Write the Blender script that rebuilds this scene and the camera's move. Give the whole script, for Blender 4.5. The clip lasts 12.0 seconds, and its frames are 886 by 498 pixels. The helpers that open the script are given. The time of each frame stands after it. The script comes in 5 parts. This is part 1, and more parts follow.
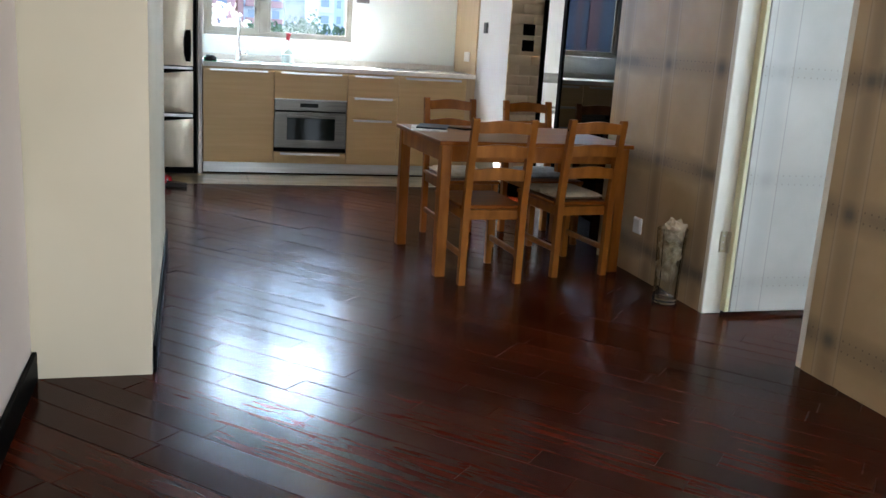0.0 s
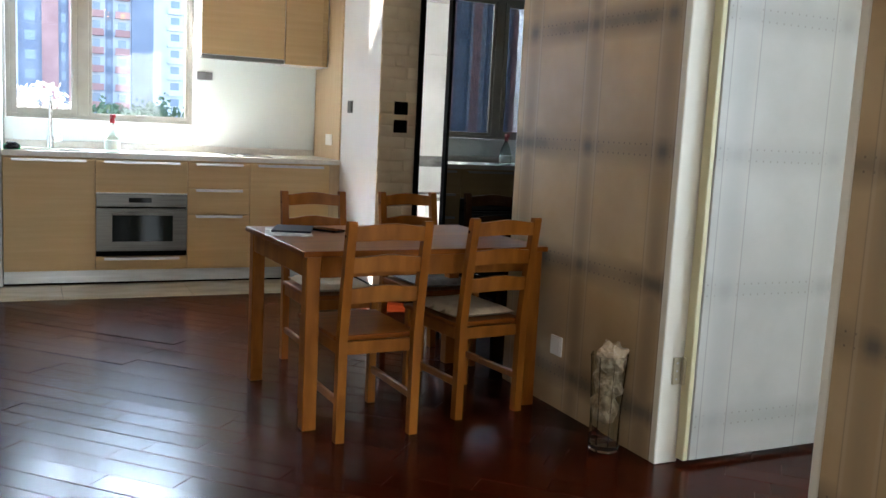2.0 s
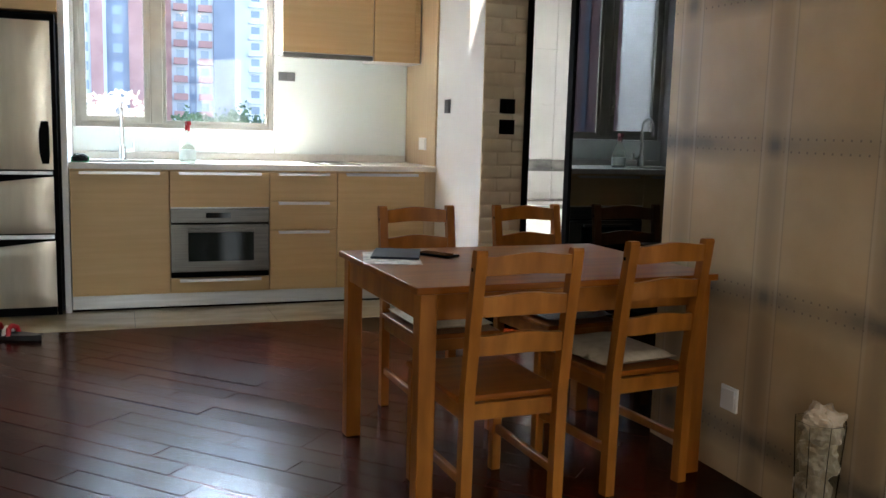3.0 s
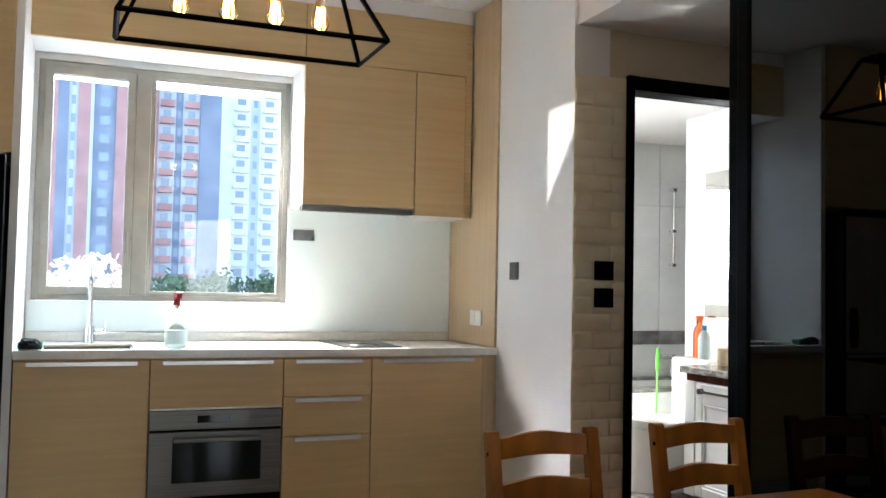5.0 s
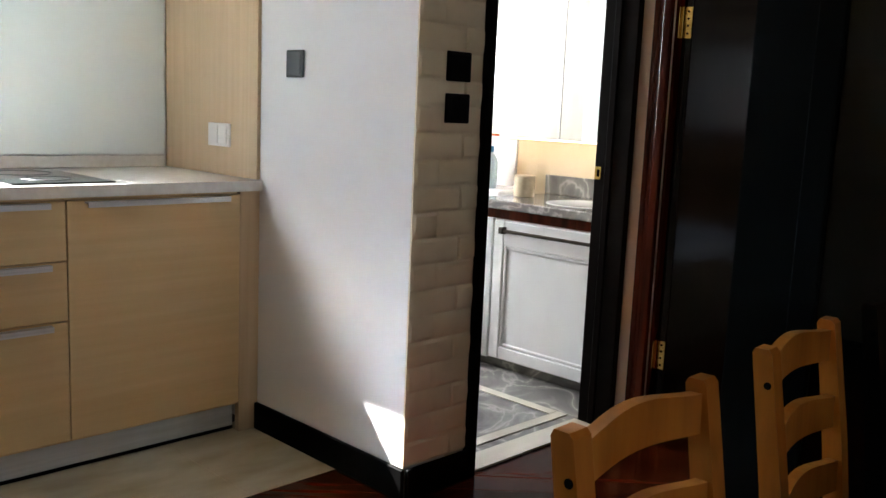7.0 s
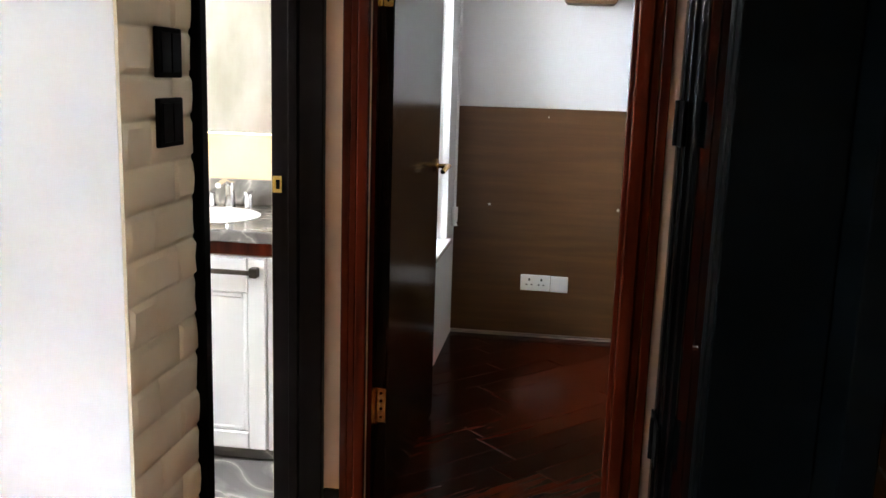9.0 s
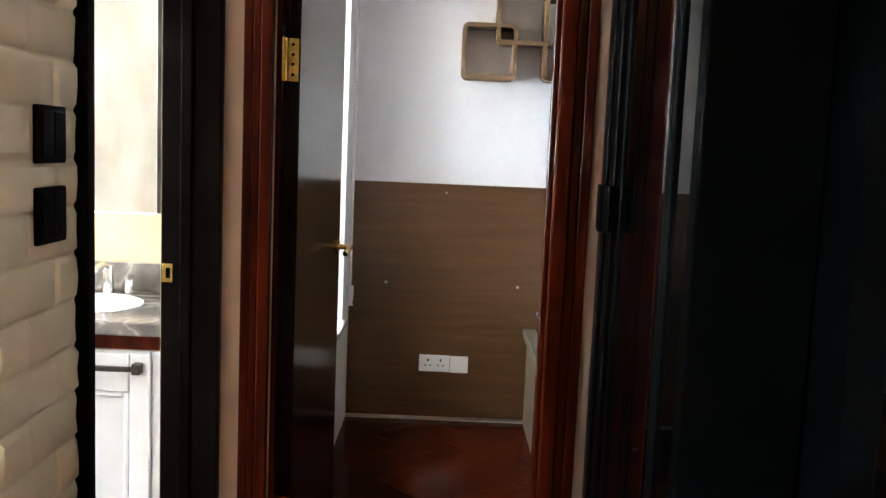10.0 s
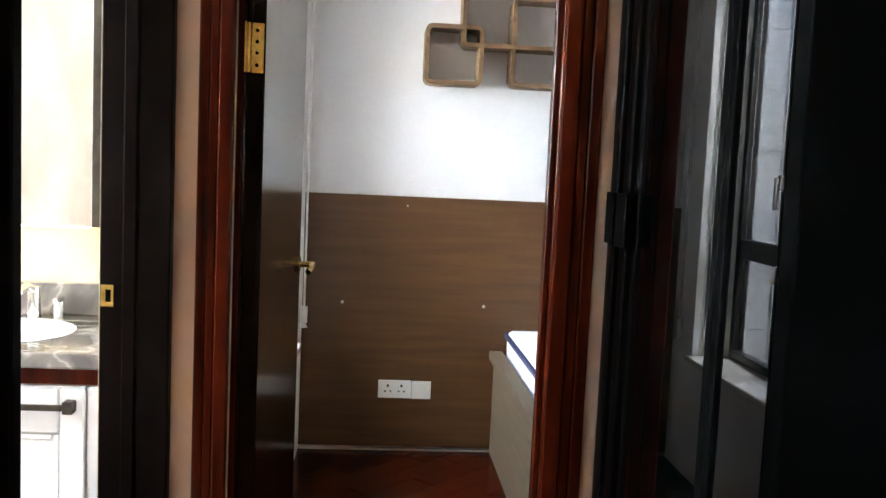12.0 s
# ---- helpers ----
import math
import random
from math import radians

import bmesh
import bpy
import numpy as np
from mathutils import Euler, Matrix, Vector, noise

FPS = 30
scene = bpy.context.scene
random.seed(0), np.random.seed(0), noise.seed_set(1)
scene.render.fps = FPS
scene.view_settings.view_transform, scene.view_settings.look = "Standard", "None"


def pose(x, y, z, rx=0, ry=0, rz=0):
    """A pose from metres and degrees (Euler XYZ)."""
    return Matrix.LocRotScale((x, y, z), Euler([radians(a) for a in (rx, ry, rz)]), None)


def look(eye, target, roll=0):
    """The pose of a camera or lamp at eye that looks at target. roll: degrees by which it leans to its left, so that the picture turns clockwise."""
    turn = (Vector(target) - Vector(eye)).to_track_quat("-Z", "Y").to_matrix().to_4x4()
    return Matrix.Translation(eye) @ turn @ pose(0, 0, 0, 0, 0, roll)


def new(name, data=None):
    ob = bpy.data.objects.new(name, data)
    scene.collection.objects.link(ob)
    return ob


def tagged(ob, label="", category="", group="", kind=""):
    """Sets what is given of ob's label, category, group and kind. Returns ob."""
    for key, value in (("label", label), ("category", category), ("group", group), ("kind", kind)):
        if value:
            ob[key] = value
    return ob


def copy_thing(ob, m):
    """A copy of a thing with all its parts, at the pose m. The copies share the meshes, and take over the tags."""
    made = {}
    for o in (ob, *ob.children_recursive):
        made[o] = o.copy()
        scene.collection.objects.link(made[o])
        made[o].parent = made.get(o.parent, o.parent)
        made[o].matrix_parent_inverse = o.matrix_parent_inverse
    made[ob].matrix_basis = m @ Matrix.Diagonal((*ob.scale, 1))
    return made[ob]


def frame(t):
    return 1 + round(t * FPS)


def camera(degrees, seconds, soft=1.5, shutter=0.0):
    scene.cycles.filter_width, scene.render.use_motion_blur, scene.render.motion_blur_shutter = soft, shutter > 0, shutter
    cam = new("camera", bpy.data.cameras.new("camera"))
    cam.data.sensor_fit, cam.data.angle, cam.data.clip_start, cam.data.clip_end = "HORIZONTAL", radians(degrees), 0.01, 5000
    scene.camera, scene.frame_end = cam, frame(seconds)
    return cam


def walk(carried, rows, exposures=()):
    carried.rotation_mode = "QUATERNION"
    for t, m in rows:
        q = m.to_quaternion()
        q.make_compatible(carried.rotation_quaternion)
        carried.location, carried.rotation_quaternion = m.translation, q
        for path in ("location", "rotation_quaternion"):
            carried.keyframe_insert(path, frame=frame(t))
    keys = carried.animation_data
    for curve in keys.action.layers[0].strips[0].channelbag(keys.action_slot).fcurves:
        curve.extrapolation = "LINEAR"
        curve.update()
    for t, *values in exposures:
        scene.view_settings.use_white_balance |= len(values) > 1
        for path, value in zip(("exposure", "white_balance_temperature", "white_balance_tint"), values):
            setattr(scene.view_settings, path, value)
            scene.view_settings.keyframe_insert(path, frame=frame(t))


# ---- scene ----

cam = camera(53.0, 12.0)
PATH = [
    (0, (-0.078, -7.463, 1.183), (0.472, -5.595, 0.726), 3.6),
    (0.3, (-0.029, -7.369, 1.199), (0.665, -5.54, 0.784), 3.8),
    (0.5, (-0.045, -7.319, 1.19), (0.765, -5.523, 0.845), 4.2),
    (0.6, (-0.056, -7.304, 1.189), (0.802, -5.526, 0.868), 4.3),
    (1, (-0.058, -7.176, 1.168), (0.764, -5.404, 0.741), 2.3),
    (1.5, (0.109, -6.805, 1.161), (0.954, -5.023, 0.826), 2.6),
    (2, (0.192, -6.413, 1.173), (1.036, -4.619, 0.907), 2.9),
    (2.5, (0.205, -6.063, 1.147), (1.032, -4.26, 0.897), 1.7),
    (3, (0.309, -5.652, 1.159), (0.992, -3.791, 0.891), 1.6),
    (3.5, (0.379, -5.265, 1.159), (1.127, -3.415, 1.016), 2.7),
    (3.6, (0.398, -5.187, 1.191), (1.132, -3.332, 1.043), 2.1),
    (5.3, (0.361, -4.051, 1.206), (1.076, -2.186, 1.318), 1.2),
    (5.5, (0.365, -3.92, 1.18), (1.079, -2.052, 1.229), 1.7),
    (6, (0.449, -3.518, 1.166), (1.363, -1.743, 1.04), 3.0),
    (6.5, (0.501, -3.116, 1.162), (1.764, -1.58, 0.949), 2.1),
    (6.7, (0.538, -2.918, 1.161), (1.857, -1.436, 0.906), 2.5),
    (8.3, (0.775, -1.812, 1.254), (2.641, -1.185, 0.897), 2.9),
    (8.5, (0.856, -1.679, 1.255), (2.775, -1.221, 0.928), 3.6),
    (8.9, (0.924, -1.545, 1.273), (2.867, -1.264, 0.896), 1.6),
    (9, (0.958, -1.503, 1.274), (2.904, -1.24, 0.894), 1.8),
    (9.5, (1.067, -1.431, 1.286), (3.043, -1.294, 1.012), 2.3),
    (10, (1.128, -1.394, 1.304), (3.115, -1.399, 1.08), 2.4),
    (10.5, (1.185, -1.343, 1.316), (3.171, -1.534, 1.185), 2.7),
    (11, (1.189, -1.314, 1.349), (3.181, -1.491, 1.311), 2.0),
    (11.5, (1.218, -1.306, 1.336), (3.217, -1.329, 1.27), 1.8),
    (12, (1.41, -1.278, 1.268), (3.396, -1.429, 1.088), 2.6),
]
EXPOSURES = [(0, 2.85, 6150, 10), (3.7, 2.68, 6700, 10), (5.3, 2.56, 6350, 10), (6.7, 2.62, 6250, 10), (8.3, 3.36, 6200, 10), (9.5, 3.55, 6400, 10), (12, 3.82, 6350, 10)]
walk(cam, [(t, look(eye, target, roll)) for t, eye, target, roll in PATH], EXPOSURES)

# ---- world ----
SUN_DIR = Vector((0.787, -1.0, -1.12)).normalized()
world = bpy.data.worlds.new("world")
scene.world = world
world.use_nodes = True
_nt = world.node_tree
_sky = _nt.nodes.new("ShaderNodeTexSky")
_sky.sky_type = "NISHITA"
_sky.sun_disc = False
_sky.sun_elevation = math.asin(-SUN_DIR.z)
_sky.sun_rotation = math.atan2(-SUN_DIR.x, -SUN_DIR.y)
_nt.links.new(_sky.outputs[0], _nt.nodes["Background"].inputs[0])
_nt.nodes["Background"].inputs[1].default_value = 0.15

sun = new("sun", bpy.data.lights.new("sun", "SUN"))
sun.data.energy, sun.data.angle, sun.data.color = 5.0, radians(0.6), (1.0, 0.95, 0.88)
sun.matrix_world = look((0, 0, 30), Vector((0, 0, 30)) + SUN_DIR)


def window_light(name, eye, target, sx, sy, watts, color=(0.86, 0.93, 1.0)):
    """Sky light entering through a window's opening."""
    lamp = bpy.data.lights.new(name, "AREA")
    lamp.shape, lamp.size, lamp.size_y, lamp.energy, lamp.color = "RECTANGLE", sx, sy, watts, color
    ob = new(name, lamp)
    ob.matrix_world = look(eye, target)
    return ob


window_light("kitchen_window_light", (0.62, 2.3, 3.30), (0.76, -0.9, 0.62), 1.9, 1.6, 100, (0.63, 0.81, 1.0))
window_light("bedroom_window_light", (4.62, 0.10, 1.75), (5.10, -1.9, 1.55), 0.75, 1.1, 9)
window_light("bathroom_window_light", (2.87, 1.90, 1.61), (3.6, 0.0, 0.9), 0.44, 0.95, 10.0, (0.96, 0.98, 1.0))
window_light("side_room_window_light", (5.24, -5.1, 1.5), (2.4, -4.5, 1.0), 1.25, 1.25, 36, (0.66, 0.84, 1.0))
window_light("living_window_light", (2.31, -9.5, 1.4), (-0.6, -8.2, 1.1), 2.4, 1.8, 40, (0.86, 0.94, 1.0))



def hob_glint_lamp():
    """An added lamp in mid-air, standing in for sun that the glossy hob's sunlit corner reflects on to the white wall
    end: a narrow three-cornered beam.
    """
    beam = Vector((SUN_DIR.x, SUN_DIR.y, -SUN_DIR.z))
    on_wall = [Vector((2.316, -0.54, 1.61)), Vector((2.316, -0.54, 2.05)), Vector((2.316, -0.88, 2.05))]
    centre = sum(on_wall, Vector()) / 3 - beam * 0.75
    # Unseen narrow-spread area lamp, hung between the hob and the wall.
    ob = window_light("hob_glint_lamp", centre, centre + beam, 0.50, 0.50, 0.35, (1.0, 0.96, 0.90))
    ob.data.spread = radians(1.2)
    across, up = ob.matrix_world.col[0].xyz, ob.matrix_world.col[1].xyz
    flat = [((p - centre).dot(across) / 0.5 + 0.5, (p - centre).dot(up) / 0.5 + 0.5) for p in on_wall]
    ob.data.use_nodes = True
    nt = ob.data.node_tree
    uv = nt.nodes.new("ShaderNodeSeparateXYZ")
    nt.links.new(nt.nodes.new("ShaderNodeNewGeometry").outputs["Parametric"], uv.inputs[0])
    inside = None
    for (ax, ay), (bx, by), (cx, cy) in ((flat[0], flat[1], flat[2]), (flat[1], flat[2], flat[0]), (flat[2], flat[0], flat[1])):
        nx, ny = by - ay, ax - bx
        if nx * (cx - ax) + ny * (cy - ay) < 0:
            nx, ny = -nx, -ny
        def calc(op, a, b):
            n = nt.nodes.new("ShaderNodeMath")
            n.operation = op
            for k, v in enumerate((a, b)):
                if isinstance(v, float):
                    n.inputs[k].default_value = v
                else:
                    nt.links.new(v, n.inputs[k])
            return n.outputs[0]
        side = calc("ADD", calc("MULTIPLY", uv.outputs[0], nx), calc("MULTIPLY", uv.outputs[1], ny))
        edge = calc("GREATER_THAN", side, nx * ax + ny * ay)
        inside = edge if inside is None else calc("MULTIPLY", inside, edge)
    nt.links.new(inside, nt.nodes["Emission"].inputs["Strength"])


hob_glint_lamp()

# ---- materials ----
def material(name, color=(0.8, 0.8, 0.8), rough=0.5, metal=0.0, spec=0.5):
    m = bpy.data.materials.new(name)
    m.use_nodes = True
    b = m.node_tree.nodes["Principled BSDF"]
    b.inputs["Base Color"].default_value = (*color, 1)
    b.inputs["Roughness"].default_value = rough
    b.inputs["Metallic"].default_value = metal
    b.inputs["Specular IOR Level"].default_value = spec
    return m


def node(m, kind, **values):
    n = m.node_tree.nodes.new(kind)
    for key, value in values.items():
        n.inputs[key.replace("_", " ")].default_value = value
    return n


def link(m, a, b):
    m.node_tree.links.new(a, b)


def bsdf(m):
    return m.node_tree.nodes["Principled BSDF"]


def coords(m, scale=(1, 1, 1), turn=(0, 0, 0), world_space=True):
    """Object coordinates, in metres, scaled."""
    tc = m.node_tree.nodes.new("ShaderNodeTexCoord")
    mp = m.node_tree.nodes.new("ShaderNodeMapping")
    mp.inputs["Scale"].default_value = scale
    mp.inputs["Rotation"].default_value = turn
    if world_space:
        geo = m.node_tree.nodes.new("ShaderNodeNewGeometry")
        link(m, geo.outputs["Position"], mp.inputs["Vector"])
    else:
        link(m, tc.outputs["Object"], mp.inputs["Vector"])
    return mp.outputs["Vector"]


def ramp(m, fac, stops):
    r = m.node_tree.nodes.new("ShaderNodeValToRGB")
    el = r.color_ramp.elements
    while len(el) < len(stops):
        el.new(0.5)
    for e, (p, c) in zip(el, stops):
        e.position, e.color = p, (*c, 1)
    link(m, fac, r.inputs["Fac"])
    return r.outputs["Color"]


def noisy(m, scale=(1, 1, 1), size=5.0, detail=4.0, world_space=True, turn=(0, 0, 0)):
    n = node(m, "ShaderNodeTexNoise", Scale=size, Detail=detail)
    link(m, coords(m, scale, turn, world_space), n.inputs["Vector"])
    return n.outputs["Fac"]


def bump(m, height, strength=0.2, distance=0.002):
    b = node(m, "ShaderNodeBump", Strength=strength, Distance=distance)
    link(m, height, b.inputs["Height"])
    link(m, b.outputs["Normal"], bsdf(m).inputs["Normal"])


def varied(name, dark, light, rough=0.5, scale=(1, 1, 1), size=5.0, metal=0.0, bumps=0.0, spec=0.5, world_space=True, rough_range=0.0, lo=0.3, hi=0.7):
    m = material(name, light, rough, metal, spec)
    f = noisy(m, scale, size, 5, world_space)
    link(m, ramp(m, f, [(lo, dark), (hi, light)]), bsdf(m).inputs["Base Color"])
    if bumps:
        bump(m, noisy(m, scale, size * 6, 4, world_space), bumps)
    if rough_range:
        mr = node(m, "ShaderNodeMapRange")
        mr.inputs["To Min"].default_value = rough - rough_range
        mr.inputs["To Max"].default_value = rough + rough_range
        link(m, noisy(m, (1, 1, 1), 3.0, 4, world_space), mr.inputs["Value"])
        link(m, mr.outputs[0], bsdf(m).inputs["Roughness"])
    return m


def wood(name, dark, light, grain=(1, 1, 14), size=3.0, rough=0.45, random_tone=0.0, world_space=False, coat=0.0):
    """Long grain: the noise is stretched along the axis with the smallest scale."""
    m = material(name, light, rough)
    f = noisy(m, grain, size, 6, world_space)
    col = ramp(m, f, [(0.28, dark), (0.52, tuple((a + b) / 2 for a, b in zip(dark, light))), (0.72, light)])
    if random_tone:
        info = m.node_tree.nodes.new("ShaderNodeObjectInfo")
        hsv = m.node_tree.nodes.new("ShaderNodeHueSaturation")
        mr = node(m, "ShaderNodeMapRange")
        mr.inputs["To Min"].default_value, mr.inputs["To Max"].default_value = 1 - random_tone, 1 + random_tone
        link(m, info.outputs["Random"], mr.inputs["Value"])
        link(m, mr.outputs[0], hsv.inputs["Value"])
        link(m, col, hsv.inputs["Color"])
        col = hsv.outputs["Color"]
    link(m, col, bsdf(m).inputs["Base Color"])
    bump(m, f, 0.12, 0.001)
    bsdf(m).inputs["Coat Weight"].default_value = coat
    bsdf(m).inputs["Coat Roughness"].default_value = 0.12
    return m


def glass(name, tint=(1, 1, 1), rough=0.0):
    m = material(name, tint, rough)
    bsdf(m).inputs["Transmission Weight"].default_value = 1.0
    bsdf(m).inputs["IOR"].default_value = 1.45
    return m


def glow(name, color, strength):
    m = material(name, color)
    bsdf(m).inputs["Emission Color"].default_value = (*color, 1)
    bsdf(m).inputs["Emission Strength"].default_value = strength
    return m


M_CREAM = varied("cream_wall_paint", (0.50, 0.43, 0.31), (0.56, 0.485, 0.36), 0.7, size=1.5, bumps=0.05)
M_BLUSH = varied("blush_wall_paint", (0.66, 0.47, 0.36), (0.72, 0.52, 0.40), 0.7, size=1.5, bumps=0.05)
M_WHITE = varied("white_wall_paint", (0.72, 0.70, 0.68), (0.78, 0.77, 0.75), 0.65, size=1.2, bumps=0.05)
M_PINK = varied("warm_wall_paint", (0.62, 0.52, 0.46), (0.68, 0.58, 0.51), 0.7, size=1.5, bumps=0.05)
M_CEIL = varied("ceiling_paint", (0.76, 0.75, 0.73), (0.80, 0.79, 0.78), 0.8, size=1.0)
M_FLOOR_BASE = material("floor_joint", (0.008, 0.004, 0.003), 0.5)
M_OAK = wood("light_oak_veneer", (0.51, 0.34, 0.155), (0.66, 0.475, 0.24), (3, 3, 60), 1.2, 0.5)
M_OAK_H = wood("light_oak_veneer_cross", (0.565, 0.385, 0.18), (0.635, 0.45, 0.225), (1.0, 3, 22), 1.6, 0.5)
M_PINE = wood("stained_pine", (0.175, 0.052, 0.005), (0.31, 0.112, 0.014), (2, 2, 0.4), 9.0, 0.42, 0.08)
M_PINE_TOP = wood("stained_pine_top", (0.14, 0.036, 0.004), (0.25, 0.078, 0.010), (0.5, 9, 9), 2.2, 0.34)
M_OAK_V = wood("light_oak_veneer_upright", (0.50, 0.36, 0.21), (0.58, 0.43, 0.265), (26, 26, 1.1), 1.6, 0.5)
M_STEEL = varied("brushed_steel", (0.10, 0.098, 0.09), (0.15, 0.147, 0.135), 0.34, (1, 1, 60), 3, 1.0)
M_ALU = varied("aluminium", (0.55, 0.56, 0.57), (0.68, 0.69, 0.70), 0.38, (0.4, 1, 30), 5, 1.0)
M_CHROME = material("chrome", (0.75, 0.76, 0.78), 0.12, 1.0)
M_BRASS = varied("brass", (0.60, 0.38, 0.10), (0.85, 0.60, 0.22), 0.25, size=30, metal=1.0)
M_BLACK = varied("black_satin", (0.0012, 0.0012, 0.0012), (0.0026, 0.0026, 0.0026), 0.48, size=8, spec=0.03)
M_BLACK_GLOSS = material("black_gloss_glass", (0.0004, 0.0007, 0.0007), 0.006, 0.0, 0.30)
M_MAHOG = wood("dark_mahogany", (0.022, 0.0030, 0.0010), (0.095, 0.0125, 0.0036), (8, 8, 0.7), 3.0, 0.22)
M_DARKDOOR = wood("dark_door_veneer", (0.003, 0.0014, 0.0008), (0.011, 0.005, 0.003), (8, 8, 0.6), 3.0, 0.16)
M_JAMB = wood("brown_black_stained_wood", (0.0012, 0.0004, 0.0002), (0.0045, 0.0013, 0.0006), (8, 8, 0.6), 3.0, 0.4)
bsdf(M_JAMB).inputs["Specular IOR Level"].default_value = 0.08
M_QUARTZ = varied("white_quartz", (0.70, 0.67, 0.60), (0.78, 0.76, 0.70), 0.25, size=40, bumps=0.0)
M_SPLASH = material("back_painted_glass", (0.80, 0.86, 0.84), 0.10)
M_PLASTIC_W = varied("white_plastic", (0.72, 0.71, 0.68), (0.78, 0.77, 0.75), 0.35, size=6)
M_GLASS = glass("window_glass")
bsdf(M_GLASS).inputs["IOR"].default_value = 1.25
for dark_wood, gloss in ((M_DARKDOOR, 0.13), (M_MAHOG, 0.14), (M_PINE, 0.18), (M_PINE_TOP, 0.12)):
    bsdf(dark_wood).inputs["Specular IOR Level"].default_value = gloss

# ---- building tools ----
def bm_box(x0, x1, y0, y1, z0, z1, bevel=0.0, segments=1):
    bm = bmesh.new()
    bmesh.ops.create_cube(bm, size=1.0)
    bmesh.ops.scale(bm, vec=(abs(x1 - x0), abs(y1 - y0), abs(z1 - z0)), verts=bm.verts)
    bmesh.ops.translate(bm, vec=((x0 + x1) / 2, (y0 + y1) / 2, (z0 + z1) / 2), verts=bm.verts)
    if bevel:
        bmesh.ops.bevel(bm, geom=bm.edges[:], offset=bevel, segments=segments, affect="EDGES", profile=0.5)
    return bm


def bm_cyl(r0, r1, a, b, seg=16):
    """A capped cone or cylinder from point a to point b."""
    a, b = Vector(a), Vector(b)
    bm = bmesh.new()
    bmesh.ops.create_cone(bm, cap_ends=True, segments=seg, radius1=r0, radius2=r1, depth=(b - a).length)
    q = (b - a).to_track_quat("Z", "Y").to_matrix().to_4x4()
    bmesh.ops.transform(bm, matrix=Matrix.Translation((a + b) / 2) @ q, verts=bm.verts)
    return bm


def bm_lathe(profile, seg=24, centre=(0, 0, 0)):
    """Turns (radius, height) pairs round the z axis."""
    bm = bmesh.new()
    rings = []
    for r, z in profile:
        rings.append([bm.verts.new((centre[0] + r * math.cos(2 * math.pi * i / seg), centre[1] + r * math.sin(2 * math.pi * i / seg), centre[2] + z)) for i in range(seg)])
    for lo, hi in zip(rings, rings[1:]):
        for i in range(seg):
            bm.faces.new((lo[i], lo[(i + 1) % seg], hi[(i + 1) % seg], hi[i]))
    bm.faces.new(rings[0][::-1])
    bm.faces.new(rings[-1])
    return bm


def bm_tube(points, radius, seg=8):
    """A round bar that follows points."""
    pts = [Vector(p) for p in points]
    bm = bmesh.new()
    rings = []
    up = Vector((0.0123, 0.031, 1)).normalized()
    for i, p in enumerate(pts):
        d = (pts[min(i + 1, len(pts) - 1)] - pts[max(i - 1, 0)]).normalized()
        s = d.cross(up)
        if s.length < 0.2:
            s = d.cross(Vector((1, 0.02, 0)))
        s.normalize()
        w = s.cross(d)
        rings.append([bm.verts.new(p + radius * (math.cos(2 * math.pi * k / seg) * s + math.sin(2 * math.pi * k / seg) * w)) for k in range(seg)])
    for lo, hi in zip(rings, rings[1:]):
        for k in range(seg):
            bm.faces.new((lo[k], lo[(k + 1) % seg], hi[(k + 1) % seg], hi[k]))
    bm.faces.new(rings[0][::-1])
    bm.faces.new(rings[-1])
    bmesh.ops.recalc_face_normals(bm, faces=bm.faces[:])
    return bm


def bm_prism(outline, depth, axis="y"):
    """Extrudes a flat outline of (u, v) pairs: in x and z along y, in y and z along x, in x and y along z."""
    bm = bmesh.new()
    def at(u, v, d):
        return {"y": (u, d, v), "x": (d, u, v), "z": (u, v, d)}[axis]
    lo = [bm.verts.new(at(u, v, depth[0])) for u, v in outline]
    hi = [bm.verts.new(at(u, v, depth[1])) for u, v in outline]
    bm.faces.new(lo[::-1])
    bm.faces.new(hi)
    for i in range(len(lo)):
        j = (i + 1) % len(lo)
        bm.faces.new((lo[i], lo[j], hi[j], hi[i]))
    bmesh.ops.recalc_face_normals(bm, faces=bm.faces[:])
    return bm


def joined(*bms):
    out = bmesh.new()
    for b in bms:
        me = bpy.data.meshes.new("tmp")
        b.to_mesh(me)
        out.from_mesh(me)
        bpy.data.meshes.remove(me)
        b.free()
    return out


def mesh_of(name, bm, mat, smooth=False):
    me = bpy.data.meshes.new(name)
    bm.to_mesh(me)
    bm.free()
    me.materials.append(mat)
    if smooth:
        for p in me.polygons:
            p.use_smooth = True
        me.set_sharp_from_angle(angle=radians(38))
    return me


def thing(name, label, category, at=(0, 0, 0), group="", kind="", turn=0.0):
    ob = new(name)
    ob.empty_display_size = 0.05
    ob.matrix_world = pose(*at, 0, 0, turn)
    return tagged(ob, label, category, group, kind)


def part(name, bm, mat, parent, label="", smooth=False):
    ob = new(name, mesh_of(name, bm, mat, smooth))
    ob.parent = parent
    if label:
        tagged(ob, label)
    return ob


def solid(name, bm, mat, label, category, kind="structure", smooth=False, group=""):
    return tagged(new(name, mesh_of(name, bm, mat, smooth)), label, category, group, kind)

